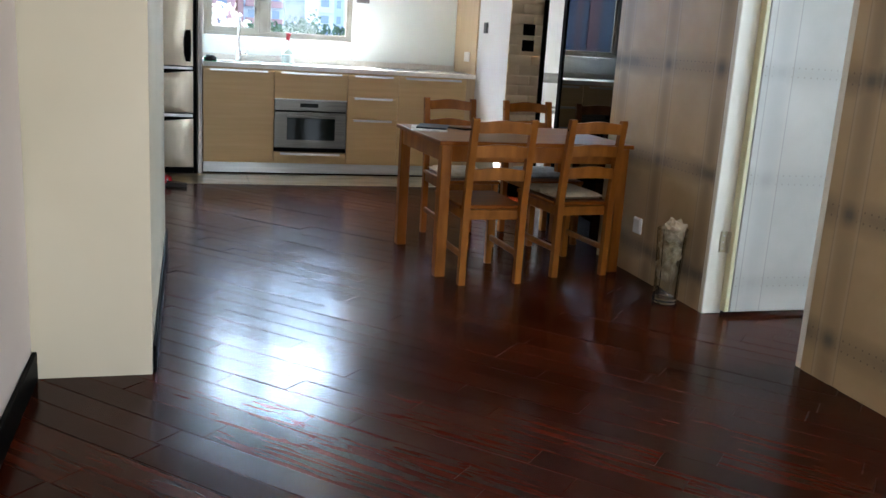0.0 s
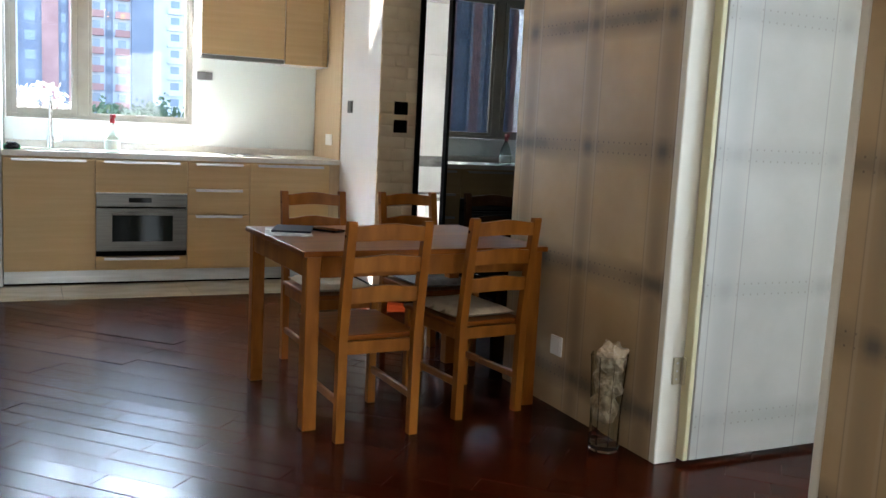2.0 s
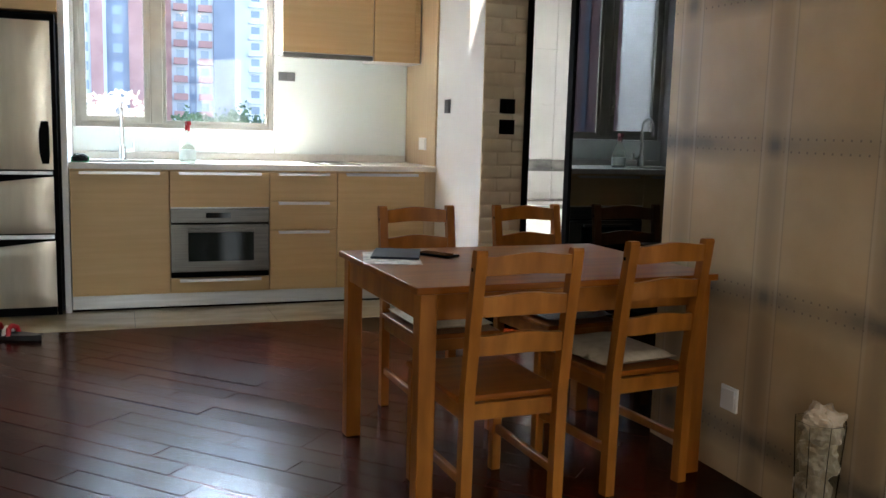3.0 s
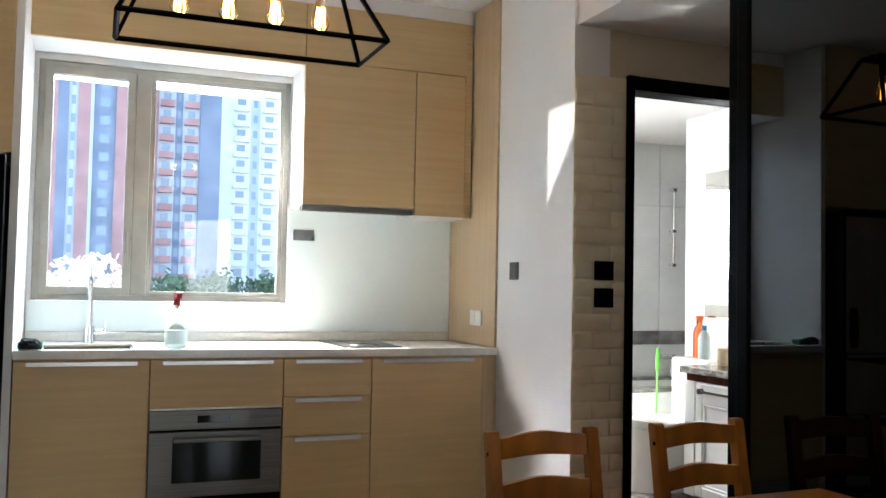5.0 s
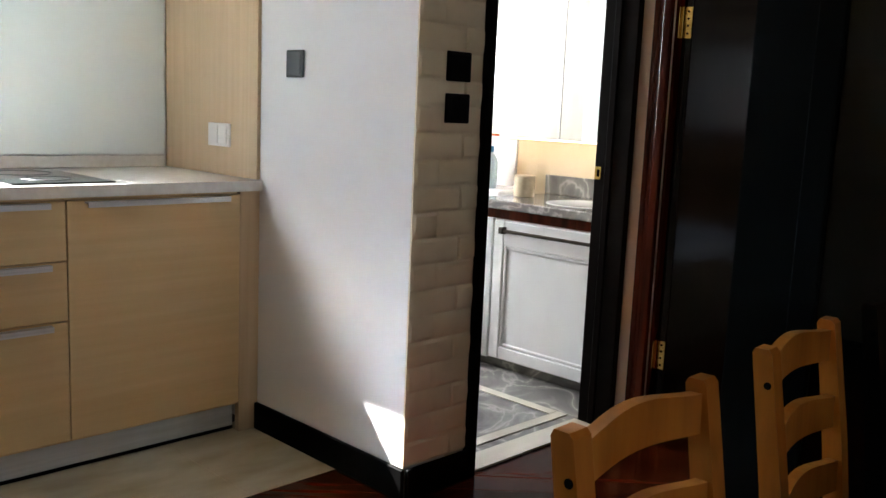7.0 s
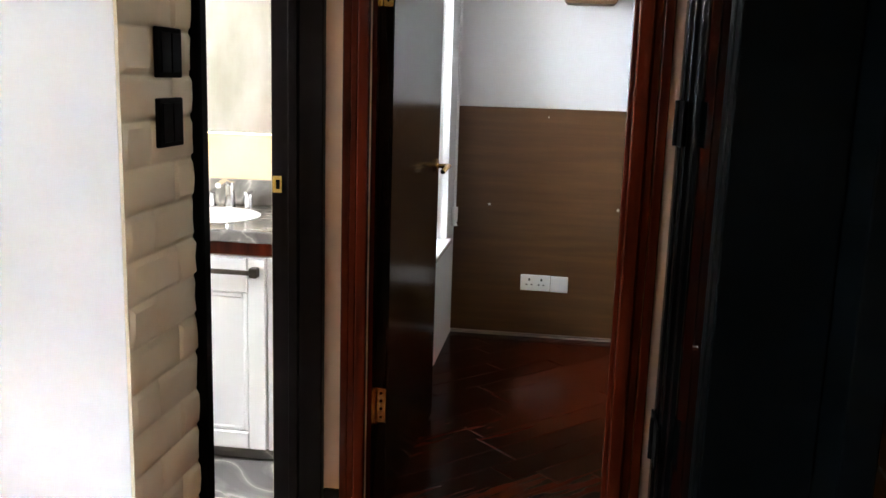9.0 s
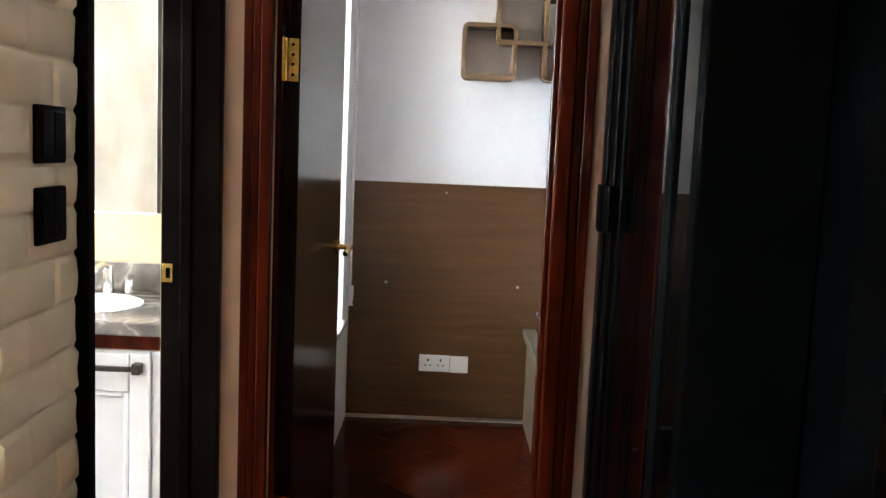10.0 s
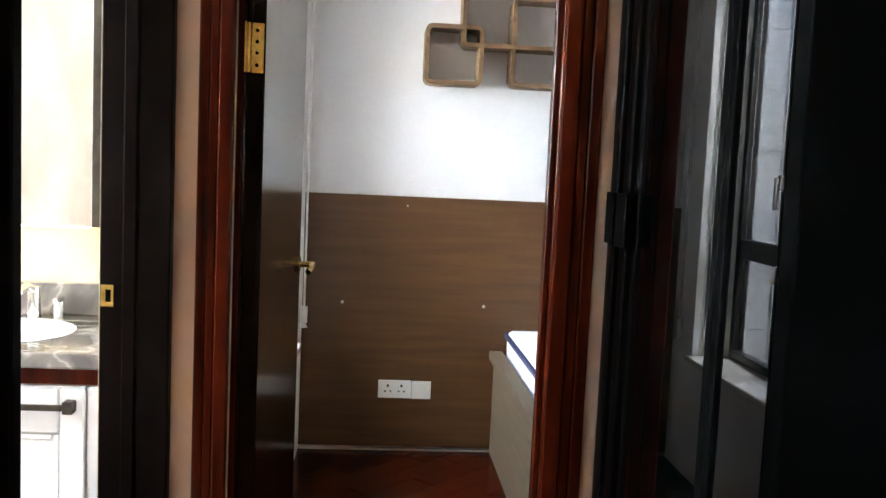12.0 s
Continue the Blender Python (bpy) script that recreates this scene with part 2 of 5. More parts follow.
# ---- structure ----
CEIL = 2.78
PWX = 2.255   # face of the papered wall
floor = solid("floor", bm_box(-1.3, 5.42, -11.35, 0.86, -0.12, -0.006), M_FLOOR_BASE, "dark reddish brown glossy hardwood plank floor", "floor")
ceiling = solid("ceiling", bm_box(-1.3, 2.33, -11.35, 0.86, CEIL, CEIL + 0.15), M_CEIL, "plain white painted ceiling", "ceiling")
soffit = solid("ceiling_corridor", joined(bm_box(2.33, 4.22, -11.2, 1.86, 2.40, 2.55), bm_box(4.22, 5.42, -11.2, -0.776, 2.40, 2.55), bm_box(4.22, 5.12, 0.752, 1.86, 2.40, 2.55)), M_CEIL, "lower white ceiling over the corridor", "ceiling")
soffit_face = solid("wall_bulkhead", bm_box(2.33, 2.40, -2.0, -0.79, 2.552, 2.9), M_WHITE, "white bulkhead over the corridor mouth", "wall")

# outside walls
wall_back = solid("wall_south", bm_box(-1.0, 2.40, -11.35, -11.2, 0, 2.9), M_CREAM, "cream wall far behind the sofa end", "wall")
wall_left = solid("wall_west", bm_box(-0.73, -0.58, -11.2, -4.44, 0, 2.9), M_PINK, "warm beige painted living room wall", "wall")
wall_pillar = solid("wall_pillar", bm_box(-0.60, -0.20, -4.43, -2.55, 0, 2.9), M_CREAM, "cream painted wall block beside the living room", "wall")
wall_hall = solid("wall_hall", bm_box(-1.25, -1.1, -4.5, 1.3, 0, 2.9), M_CREAM, "cream wall behind the fridge", "wall")
base_left = solid("baseboard_west", bm_box(-0.578, -0.562, -11.2, -4.44, 0, 0.10, 0.003), M_BLACK, "black glossy skirting board", "baseboard")
base_pillar = solid("baseboard_pillar", bm_box(-0.198, -0.186, -4.42, -2.56, 0, 0.10, 0.003), M_BLACK, "black glossy skirting board", "baseboard")

# kitchen window wall with its opening
win_wall = solid("wall_north", joined(bm_box(-1.1, 0.05, 0.68, 0.86, 0, 2.9), bm_box(1.34, 2.62, 0.68, 0.86, 0, 2.9),
                                      bm_box(0.05, 1.34, 0.68, 0.86, 0, 1.11), bm_box(0.05, 1.34, 0.68, 0.86, 2.34, 2.9)), M_WHITE, "white kitchen window wall", "wall")
# Added outside, out of view, to keep sun off the window's left part.
solid("wall_sun_block", bm_box(-0.64, -0.50, 0.862, 2.25, -7.0, 5.4), M_WHITE, "unseen pale wall added to block sun beside the kitchen window", "wall")
white_wall = solid("wall_white", joined(bm_box(2.316, 2.50, -0.783, -0.001, 0, 2.9), bm_box(2.325, 2.50, -0.001, 0.68, 0, 2.9)), M_WHITE, "smooth white painted wall end beside the kitchen", "wall")
corr_north = solid("wall_corridor_north", joined(bm_box(2.501, 2.595, -0.783, -0.69, 0, 2.40), bm_box(2.595, 3.347, -0.775, -0.69, 2.156, 2.40), bm_box(3.347, 3.3505, -0.775, -0.69, 0, 2.40)),
                   M_CREAM, "cream wall round the bathroom door", "wall")
corr_end = solid("wall_corridor_end", joined(bm_box(3.35, 3.45, -0.97, -0.69, 0, 2.40), bm_box(3.35, 3.45, -1.70, -0.97, 2.12, 2.40), bm_box(3.35, 3.45, -2.6, -1.70, 0, 2.40)),
                 M_BLUSH, "warm cream wall round the bedroom door", "wall")

# ---- papered walls and the side room ----
def sums(m, op, a, b=None):
    n = m.node_tree.nodes.new("ShaderNodeMath")
    n.operation = op
    for k, v in enumerate((a, b)):
        if v is None:
            continue
        if isinstance(v, (int, float)):
            n.inputs[k].default_value = v
        else:
            link(m, v, n.inputs[k])
    return n.outputs[0]


def near_line(m, value, first, step, half, soft):
    """1 on lines that repeat every step, fading to 0 past half."""
    u = sums(m, "PINGPONG", sums(m, "SUBTRACT", value, first), step / 2)
    mr = node(m, "ShaderNodeMapRange")
    mr.inputs["From Min"].default_value, mr.inputs["From Max"].default_value = half + soft, half
    link(m, u, mr.inputs["Value"])
    return mr.outputs[0]


def steel_paper(name, axis):
    """Wallpaper printed with riveted metal sheets: seams, smudged bands and rows of rivets."""
    m = material(name, (0.4, 0.34, 0.27), 0.42)
    geo = m.node_tree.nodes.new("ShaderNodeNewGeometry")
    xyz = m.node_tree.nodes.new("ShaderNodeSeparateXYZ")
    link(m, geo.outputs["Position"], xyz.inputs[0])
    u, z = xyz.outputs[axis], xyz.outputs[2]
    first = -2.885 if axis == 1 else 2.46
    cloud = noisy(m, (1, 1, 1), 3.2, 6)
    streak = noisy(m, (1, 1, 1) if axis else (1, 1, 1), 26.0, 3)
    band_v = near_line(m, u, first, 0.475, 0.012, 0.060)
    band_h = near_line(m, z, 1.135, 0.485, 0.008, 0.070)
    patchy = node(m, "ShaderNodeMapRange")
    patchy.inputs["From Min"].default_value, patchy.inputs["From Max"].default_value = 0.36, 0.66
    link(m, cloud, patchy.inputs["Value"])
    smudge = sums(m, "MULTIPLY", sums(m, "MAXIMUM", sums(m, "MULTIPLY", band_v, 0.46), sums(m, "MULTIPLY", band_h, 0.85)), sums(m, "ADD", sums(m, "MULTIPLY", patchy.outputs[0], 0.65), 0.4))
    cross = sums(m, "MULTIPLY", sums(m, "MULTIPLY", band_v, band_h), 0.9)
    dark = sums(m, "MAXIMUM", smudge, cross)
    seam = sums(m, "MAXIMUM", near_line(m, u, first - 0.062, 0.475, 0.001, 0.0022), near_line(m, u, first + 0.062, 0.475, 0.001, 0.0022))
    edge = sums(m, "MAXIMUM", near_line(m, u, first - 0.054, 0.475, 0.004, 0.006), near_line(m, u, first + 0.054, 0.475, 0.004, 0.006))
    rows = sums(m, "MAXIMUM", near_line(m, z, 1.117, 0.485, 0.0022, 0.002), near_line(m, z, 1.157, 0.485, 0.0022, 0.002))
    rivet = sums(m, "MULTIPLY", rows, near_line(m, u, 0.0, 0.034, 0.0022, 0.002))
    rivet = sums(m, "MULTIPLY", rivet, sums(m, "SUBTRACT", 1.0, band_v))
    base = ramp(m, cloud, [(0.3, (0.380, 0.264, 0.138)), (0.7, (0.480, 0.352, 0.205))])
    # Same paper on the leaf: side-room daylight put into a paler base, fainter print.
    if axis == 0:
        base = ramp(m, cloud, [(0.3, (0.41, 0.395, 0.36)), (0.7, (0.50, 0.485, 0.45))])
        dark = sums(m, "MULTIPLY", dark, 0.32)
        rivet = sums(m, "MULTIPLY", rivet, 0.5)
    mix1 = m.node_tree.nodes.new("ShaderNodeMixRGB")
    link(m, dark, mix1.inputs["Fac"])
    link(m, base, mix1.inputs["Color1"])
    mix1.inputs["Color2"].default_value = (0.085, 0.07, 0.055, 1)
    mix2 = m.node_tree.nodes.new("ShaderNodeMixRGB")
    link(m, sums(m, "MULTIPLY", edge, 0.14), mix2.inputs["Fac"])
    link(m, mix1.outputs[0], mix2.inputs["Color1"])
    mix2.inputs["Color2"].default_value = (0.55, 0.48, 0.40, 1)
    mix3 = m.node_tree.nodes.new("ShaderNodeMixRGB")
    link(m, sums(m, "MAXIMUM", sums(m, "MULTIPLY", seam, 0.34), sums(m, "MULTIPLY", rivet, 0.65)), mix3.inputs["Fac"])
    link(m, mix2.outputs[0], mix3.inputs["Color1"])
    mix3.inputs["Color2"].default_value = (0.05, 0.04, 0.032, 1)
    link(m, mix3.outputs[0], bsdf(m).inputs["Base Color"])
    bump(m, streak, 0.05, 0.001)
    return m


M_PAPER = steel_paper("riveted_steel_wallpaper", 1)
M_PAPER_LIT = steel_paper("riveted_steel_wallpaper_lit", 0)
M_FRAME_W = varied("ivory_gloss_paint", (0.70, 0.67, 0.58), (0.76, 0.73, 0.64), 0.3, size=4)
M_HINGE_P = varied("ivory_coated_metal", (0.42, 0.38, 0.26), (0.56, 0.52, 0.38), 0.3, size=12, metal=0.5)
M_FRAME_Y = varied("aged_ivory_paint", (0.60, 0.55, 0.33), (0.68, 0.63, 0.40), 0.35, size=4)

solid("wall_paper_far", bm_box(PWX, PWX + 0.10, -3.905, -2.772, 0.0, 2.9), M_PAPER, "wall papered with printed riveted steel sheets", "wall")
for side, y0, y1, z0, z1 in (("near", -8.29, -4.66, 0.0, 2.9), ("end", -11.2, -10.71, 0.0, 2.9), ("low", -10.71, -8.29, 0.0, 0.49), ("high", -10.71, -8.29, 2.31, 2.9)):
    solid("wall_paper_" + side, bm_box(PWX, PWX + 0.10, y0, y1, z0, z1), M_PAPER, "wall papered with printed riveted steel sheets", "wall")
solid("wall_paper_over_door", bm_box(PWX, PWX + 0.10, -4.66, -3.905, 2.14, 2.9), M_PAPER, "papered wall strip over the hidden door", "wall")
solid("wall_side_room", joined(bm_box(2.36, 5.2, -3.6, -3.5, 0, 2.4), bm_box(2.36, 5.2, -6.6, -6.5, 0, 2.4), bm_box(5.2, 5.3, -6.6, -5.75, 0, 2.4), bm_box(5.2, 5.3, -4.45, -3.5, 0, 2.4),
      bm_box(5.2, 5.3, -5.75, -4.45, 0, 0.85), bm_box(5.2, 5.3, -5.75, -4.45, 2.15, 2.4)), M_WHITE, "white walls of the side room", "wall")

# hidden door: ivory jamb and an open papered leaf
side_door = thing("door_1", "open papered door with an ivory frame", "door", (2.30, -3.95, 0), kind="structure")
part("door_jamb", bm_box(-0.050, 0.055, 0.012, 0.048, 0, 2.14, 0.006, 2), M_FRAME_W, side_door, "ivory painted door jamb")
part("door_jamb", bm_box(-0.044, 0.055, -0.705, -0.672, 0, 2.14, 0.004), M_FRAME_W, side_door)
part("door_head", bm_box(-0.044, 0.055, -0.67, 0.010, 2.10, 2.139, 0.004), M_FRAME_W, side_door)
part("door_edge", bm_box(0.040, 0.062, -0.036, 0.008, 0.02, 2.09, 0.003), M_FRAME_Y, side_door, "yellowed ivory door edge")
leaf1 = part("door_leaf", bm_box(0.064, 0.70, -0.040, 0.004, 0.022, 2.09, 0.003), M_PAPER_LIT, side_door, "door leaf papered like riveted steel")
for hz in (0.30, 1.82):
    hinge = part("hinge", joined(bm_box(-0.004, 0.034, 0.004, 0.0115, hz, hz + 0.10, 0.002), bm_cyl(0.007, 0.007, (0.036, -0.004, hz), (0.036, -0.004, hz + 0.10), 10)), M_HINGE_P, side_door, "ivory painted butt hinge")
    for sz in (0.02, 0.05, 0.08):
        part("screw", bm_cyl(0.004, 0.004, (0.012, 0.0025, hz + sz), (0.012, 0.0045, hz + sz), 8), M_ALU, hinge)


def wall_plate(name, label, m4, w, h, mat, rockers=0, holes=0):
    """A wall plate standing on the xz plane of its own frame, facing -y."""
    ob = thing(name, label, "socket" if holes else "switch")
    ob.matrix_world = m4
    part("plate", bm_box(-w / 2, w / 2, -0.009, 0, -h / 2, h / 2, 0.003, 2), mat, ob)
    if rockers:
        rw = w * 0.84 / rockers
        for i in range(rockers):
            x = -w * 0.42 + rw * (i + 0.5)
            part("rocker", bm_box(x - rw * 0.46, x + rw * 0.46, -0.0125, -0.0092, -h * 0.40, h * 0.40, 0.0012), mat, ob)
    for i in range(holes):
        cx = (i - (holes - 1) / 2) * 0.06
        b = joined(bm_box(cx - 0.004, cx + 0.004, -0.0098, -0.0091, 0.010, 0.022), bm_box(cx - 0.016, cx - 0.008, -0.0098, -0.0091, -0.012, -0.006), bm_box(cx + 0.008, cx + 0.016, -0.0098, -0.0091, -0.012, -0.006))
        part("socket_hole", b, M_BLACK, ob, "dark pin holes")
    return ob


def on_paper(y, z):
    return pose(PWX, y, z, 0, 0, -90)
wall_plate("wall_socket", "small white blank plate low on papered wall", on_paper(-3.235, 0.275), 0.085, 0.085, M_PLASTIC_W, 1)
wall_plate("wall_socket", "white double wall socket with pin holes", on_paper(-5.20, 0.28), 0.146, 0.086, M_PLASTIC_W, 0, 2)
wall_plate("wall_socket", "white single wall socket with pin holes", on_paper(-5.35, 0.272), 0.09, 0.086, M_PLASTIC_W, 0, 1)
wall_plate("wall_socket", "white data outlet with a plugged white cable", on_paper(-5.47, 0.27), 0.09, 0.086, M_PLASTIC_W, 1)
cable = thing("cable", "thin white cable hanging from a wall outlet", "cable", (PWX, -5.49, 0))
part("cord", bm_tube([(-0.012, 0, 0.25), (-0.03, 0, 0.22), (-0.03, -0.005, 0.12), (-0.022, -0.015, 0.06), (-0.03, -0.06, 0.006), (-0.05, -0.30, 0.006)], 0.0035), M_PLASTIC_W, cable, smooth=True)

# glass vase with crumpled wrapping
M_VASE = glass("vase_glass", (0.93, 0.96, 0.94), 0.02)
M_WRAP = varied("crumpled_wrap", (0.26, 0.17, 0.085), (0.56, 0.46, 0.34), 0.3, size=14, bumps=0.5, world_space=False)
vase = thing("glass_vase", "clear glass vase stuffed with crumpled wrapping", "vase", (2.165, -3.74, 0), turn=25)
body = bm_lathe([(0.055, 0.0), (0.062, 0.01), (0.060, 0.12), (0.066, 0.24), (0.074, 0.37), (0.070, 0.37), (0.060, 0.24), (0.054, 0.12), (0.050, 0.025), (0.005, 0.02)], 8)
part("vase_body", body, M_VASE, vase, "faceted clear glass")
def crumple(seed, r, stretch):
    bm = bmesh.new()
    bmesh.ops.create_icosphere(bm, subdivisions=4, radius=r)
    for v in bm.verts:
        n = noise.noise(v.co * 34 + Vector((seed, 0, 0))) * 0.34 + noise.noise(v.co * 80 + Vector((0, seed, 0))) * 0.18
        v.co *= 1 + n
        v.co.z *= stretch
    return bm
for i, (z, r, s) in enumerate(((0.17, 0.046, 1.3), (0.265, 0.052, 1.2), (0.355, 0.058, 1.0))):
    b = crumple(3.1 * i, r, s)
    bmesh.ops.translate(b, vec=(0.006 * (i - 1), 0.004 * (1 - i), z), verts=b.verts)
    part("wrapping", b, M_WRAP, vase, "crumpled beige wrapping")

# ---- kitchen ----
M_PLINTH = varied("plinth_aluminium", (0.45, 0.47, 0.47), (0.58, 0.60, 0.60), 0.42, (0.5, 1, 8), 6, 0.6)
M_GREYPL = varied("grey_metal_plate", (0.16, 0.16, 0.16), (0.22, 0.22, 0.215), 0.35, size=8, metal=0.6)
M_MARBLE_F = varied("cream_marble_floor", (0.46, 0.41, 0.32), (0.68, 0.63, 0.54), 0.15, (1, 2.2, 1), 2.0)
M_MARBLE_K = varied("honey_marble_floor", (0.40, 0.34, 0.22), (0.60, 0.53, 0.38), 0.18, (1, 2.6, 1), 3.0)
M_DKPLATE = varied("dark_switch_plate", (0.035, 0.035, 0.037), (0.055, 0.055, 0.057), 0.35, size=8)
M_SCREEN = material("black_glass_panel", (0.006, 0.008, 0.008), 0.06, 0.0, 0.2)
M_OVEN_GLASS = material("oven_door_glass", (0.006, 0.011, 0.009), 0.08, 0.0, 0.14)
marble = thing("floor_marble", "cream veined marble strip before kitchen units", "floor", kind="structure")
for x0, x1 in ((-1.10, -0.42), (-0.418, 0.38), (0.382, 1.18), (1.182, 1.98), (1.982, 2.324)):
    part("slab", bm_box(x0, x1, -0.478, 0.10, -0.006, 0.0015, 0.001), M_MARBLE_K, marble)


FRONT = 0.0
def base_unit(label, x0, x1, fronts):
    """A base cabinet with door or drawer fronts, given as (bottom, top)."""
    ob = thing("base_cabinet", label, "cabinet", (x0, 0, 0), "kitchen base units")
    w = x1 - x0
    part("carcass", bm_box(0.001, w - 0.001, 0.022, 0.60, 0.10, 0.868), M_OAK, ob)
    for z0, z1 in fronts:
        f = part("front", bm_box(0.002, w - 0.002, FRONT, 0.019, z0, z1, 0.0015), M_OAK_H, ob)
        inset = 0.055
        hb = bm_prism([(-0.030, z1 - 0.003), (-0.001, z1 - 0.003), (-0.001, z1 - 0.008), (-0.024, z1 - 0.009), (-0.026, z1 - 0.020), (-0.030, z1 - 0.020)], (inset, w - inset), "x")
        h = part("handle", hb, M_ALU, f, "aluminium edge pull")
    return ob


base_unit("light oak sink cabinet with an aluminium pull", 0.035, 0.598, [(0.112, 0.858)])
ovencab = base_unit("light oak oven cabinet with a drawer above", 0.598, 1.205, [(0.634, 0.858), (0.112, 0.195)])
base_unit("light oak unit of three drawers with pulls", 1.205, 1.642, [(0.678, 0.858), (0.493, 0.674), (0.112, 0.489)])
base_unit("light oak dishwasher front with an aluminium pull", 1.642, 2.24, [(0.112, 0.858)])
filler = thing("filler_panel", "narrow light oak filler strip beside the wall", "panel", (2.241, 0, 0))
part("strip", bm_box(0, 0.082, 0.004, 0.03, 0.0, 0.868, 0.001), M_OAK_V, filler)
plinth = thing("plinth", "grey aluminium plinth under the kitchen units", "plinth", (0.035, 0, 0))
part("board", bm_box(0, 2.205, 0.045, 0.06, 0.014, 0.108, 0.001), M_PLINTH, plinth)
part("seal", bm_box(0, 2.205, 0.043, 0.06, 0.002, 0.013), M_BLACK, plinth, "black rubber seal")

oven = thing("built_in_oven", "stainless steel built-in oven with dark window", "oven", (0.60, -0.004, -0.014))
part("body", bm_box(0.006, 0.600, 0.024, 0.5, 0.212, 0.644), M_STEEL, oven)
part("control_panel", bm_box(0.002, 0.602, -0.004, 0.022, 0.555, 0.642, 0.002), M_STEEL, oven, "brushed steel control panel")
part("display", bm_box(0.212, 0.362, -0.0055, -0.003, 0.585, 0.618), M_SCREEN, oven, "dark digital display")
part("gap", bm_box(0.004, 0.60, 0.004, 0.022, 0.545, 0.554), M_BLACK, oven)
odoor = part("oven_door", bm_box(0.002, 0.602, -0.006, 0.022, 0.250, 0.544, 0.002), M_STEEL, oven, "brushed steel oven door")
part("oven_window", bm_box(0.105, 0.505, -0.0085, -0.005, 0.315, 0.505, 0.001), M_OVEN_GLASS, odoor, "dark tinted oven window")
part("oven_handle", joined(bm_box(0.105, 0.505, -0.040, -0.028, 0.500, 0.522, 0.004, 2), bm_box(0.13, 0.15, -0.03, -0.006, 0.505, 0.517), bm_box(0.46, 0.48, -0.03, -0.006, 0.505, 0.517)), M_STEEL, odoor, "steel bar handle")
part("trim", bm_box(0.002, 0.602, -0.002, 0.022, 0.214, 0.247, 0.001), M_BLACK, oven, "black vent gap")
part("sill", bm_box(0.002, 0.602, -0.010, 0.022, 0.646, 0.652, 0.001), M_ALU, oven, "aluminium trim")

# worktop with a cut-out for the sink
TOP = 0.905
worktop = thing("worktop", "white quartz worktop with an upstand", "worktop", (0, 0, 0))
part("slab", bm_prism([(0.034, -0.018), (2.3225, -0.018), (2.3225, 0.66), (0.034, 0.66), (0.034, 0.24), (0.13, 0.24), (0.13, 0.40), (0.53, 0.40), (0.53, 0.075), (0.13, 0.075), (0.13, 0.239), (0.034, 0.239)], (TOP - 0.036, TOP), "z"), M_QUARTZ, worktop)
part("upstand", bm_box(0.034, 2.30, 0.645, 0.66, TOP + 0.001, TOP + 0.045, 0.002), M_QUARTZ, worktop)
sink = thing("kitchen_sink", "undermounted stainless steel sink bowl", "sink", (0.33, 0.24, TOP))
part("bowl", joined(bm_box(-0.195, 0.195, -0.16, 0.155, -0.20, -0.19), bm_box(-0.199, -0.192, -0.16, 0.155, -0.20, -0.008), bm_box(0.192, 0.199, -0.16, 0.155, -0.20, -0.008), bm_box(-0.199, 0.199, -0.164, -0.157, -0.20, -0.008), bm_box(-0.199, 0.199, 0.152, 0.159, -0.20, -0.008)), M_STEEL, sink)
part("drain", bm_cyl(0.04, 0.04, (0, 0, -0.19), (0, 0, -0.186), 20), M_CHROME, sink)
faucet = thing("kitchen_tap", "tall chrome swan neck kitchen tap with lever", "tap", (0.335, 0.475, TOP))
part("base", bm_cyl(0.027, 0.024, (0, 0, 0), (0, 0, 0.085), 20), M_CHROME, faucet, smooth=True)
arc = [(0, 0, 0.08), (0, 0, 0.30)] + [(0, -0.075 + 0.075 * math.cos(a), 0.30 + 0.075 * math.sin(a)) for a in [math.pi * k / 10 for k in range(1, 11)]] + [(0, -0.15, 0.24)]
part("neck", bm_tube(arc, 0.0125, 12), M_CHROME, faucet, smooth=True)
part("lever", joined(bm_cyl(0.011, 0.011, (0.02, 0, 0.055), (0.07, 0, 0.06), 10), bm_cyl(0.008, 0.006, (0.068, 0, 0.058), (0.072, -0.005, 0.11), 10)), M_CHROME, faucet, smooth=True)

sponge = thing("dish_sponge", "green sponge with a black scourer cloth", "sponge", (0.095, 0.06, TOP))
M_SPONGE = varied("green_sponge", (0.02, 0.22, 0.08), (0.05, 0.38, 0.16), 0.9, size=60, bumps=0.6)
M_CLOTH_B = varied("black_cloth", (0.006, 0.006, 0.007), (0.018, 0.018, 0.02), 0.9, size=40, bumps=0.5)
cl = crumple(9.3, 0.045, 0.55)
bmesh.ops.translate(cl, vec=(0, -0.02, 0.028), verts=cl.verts)
part("cloth", cl, M_CLOTH_B, sponge, "crumpled black cloth")
part("pad", bm_box(-0.05, 0.05, 0.02, 0.085, 0.0, 0.032, 0.005, 2), M_SPONGE, sponge, "green sponge pad")

# spray bottle
M_CLEAR = glass("clear_plastic", (0.82, 0.93, 0.86), 0.08)
M_RED = varied("red_plastic", (0.42, 0.01, 0.02), (0.55, 0.02, 0.03), 0.35, size=6)
M_LABEL_W = varied("white_label", (0.62, 0.70, 0.64), (0.74, 0.80, 0.76), 0.5, size=12)
spray = thing("spray_bottle", "clear spray bottle with a red trigger head", "bottle", (0.72, 0.17, TOP), turn=10)
part("bottle_body", bm_lathe([(0.046, 0), (0.05, 0.01), (0.05, 0.085), (0.044, 0.12), (0.026, 0.165), (0.016, 0.185), (0.014, 0.20), (0.002, 0.20)], 20), M_CLEAR, spray, "clear plastic", True)
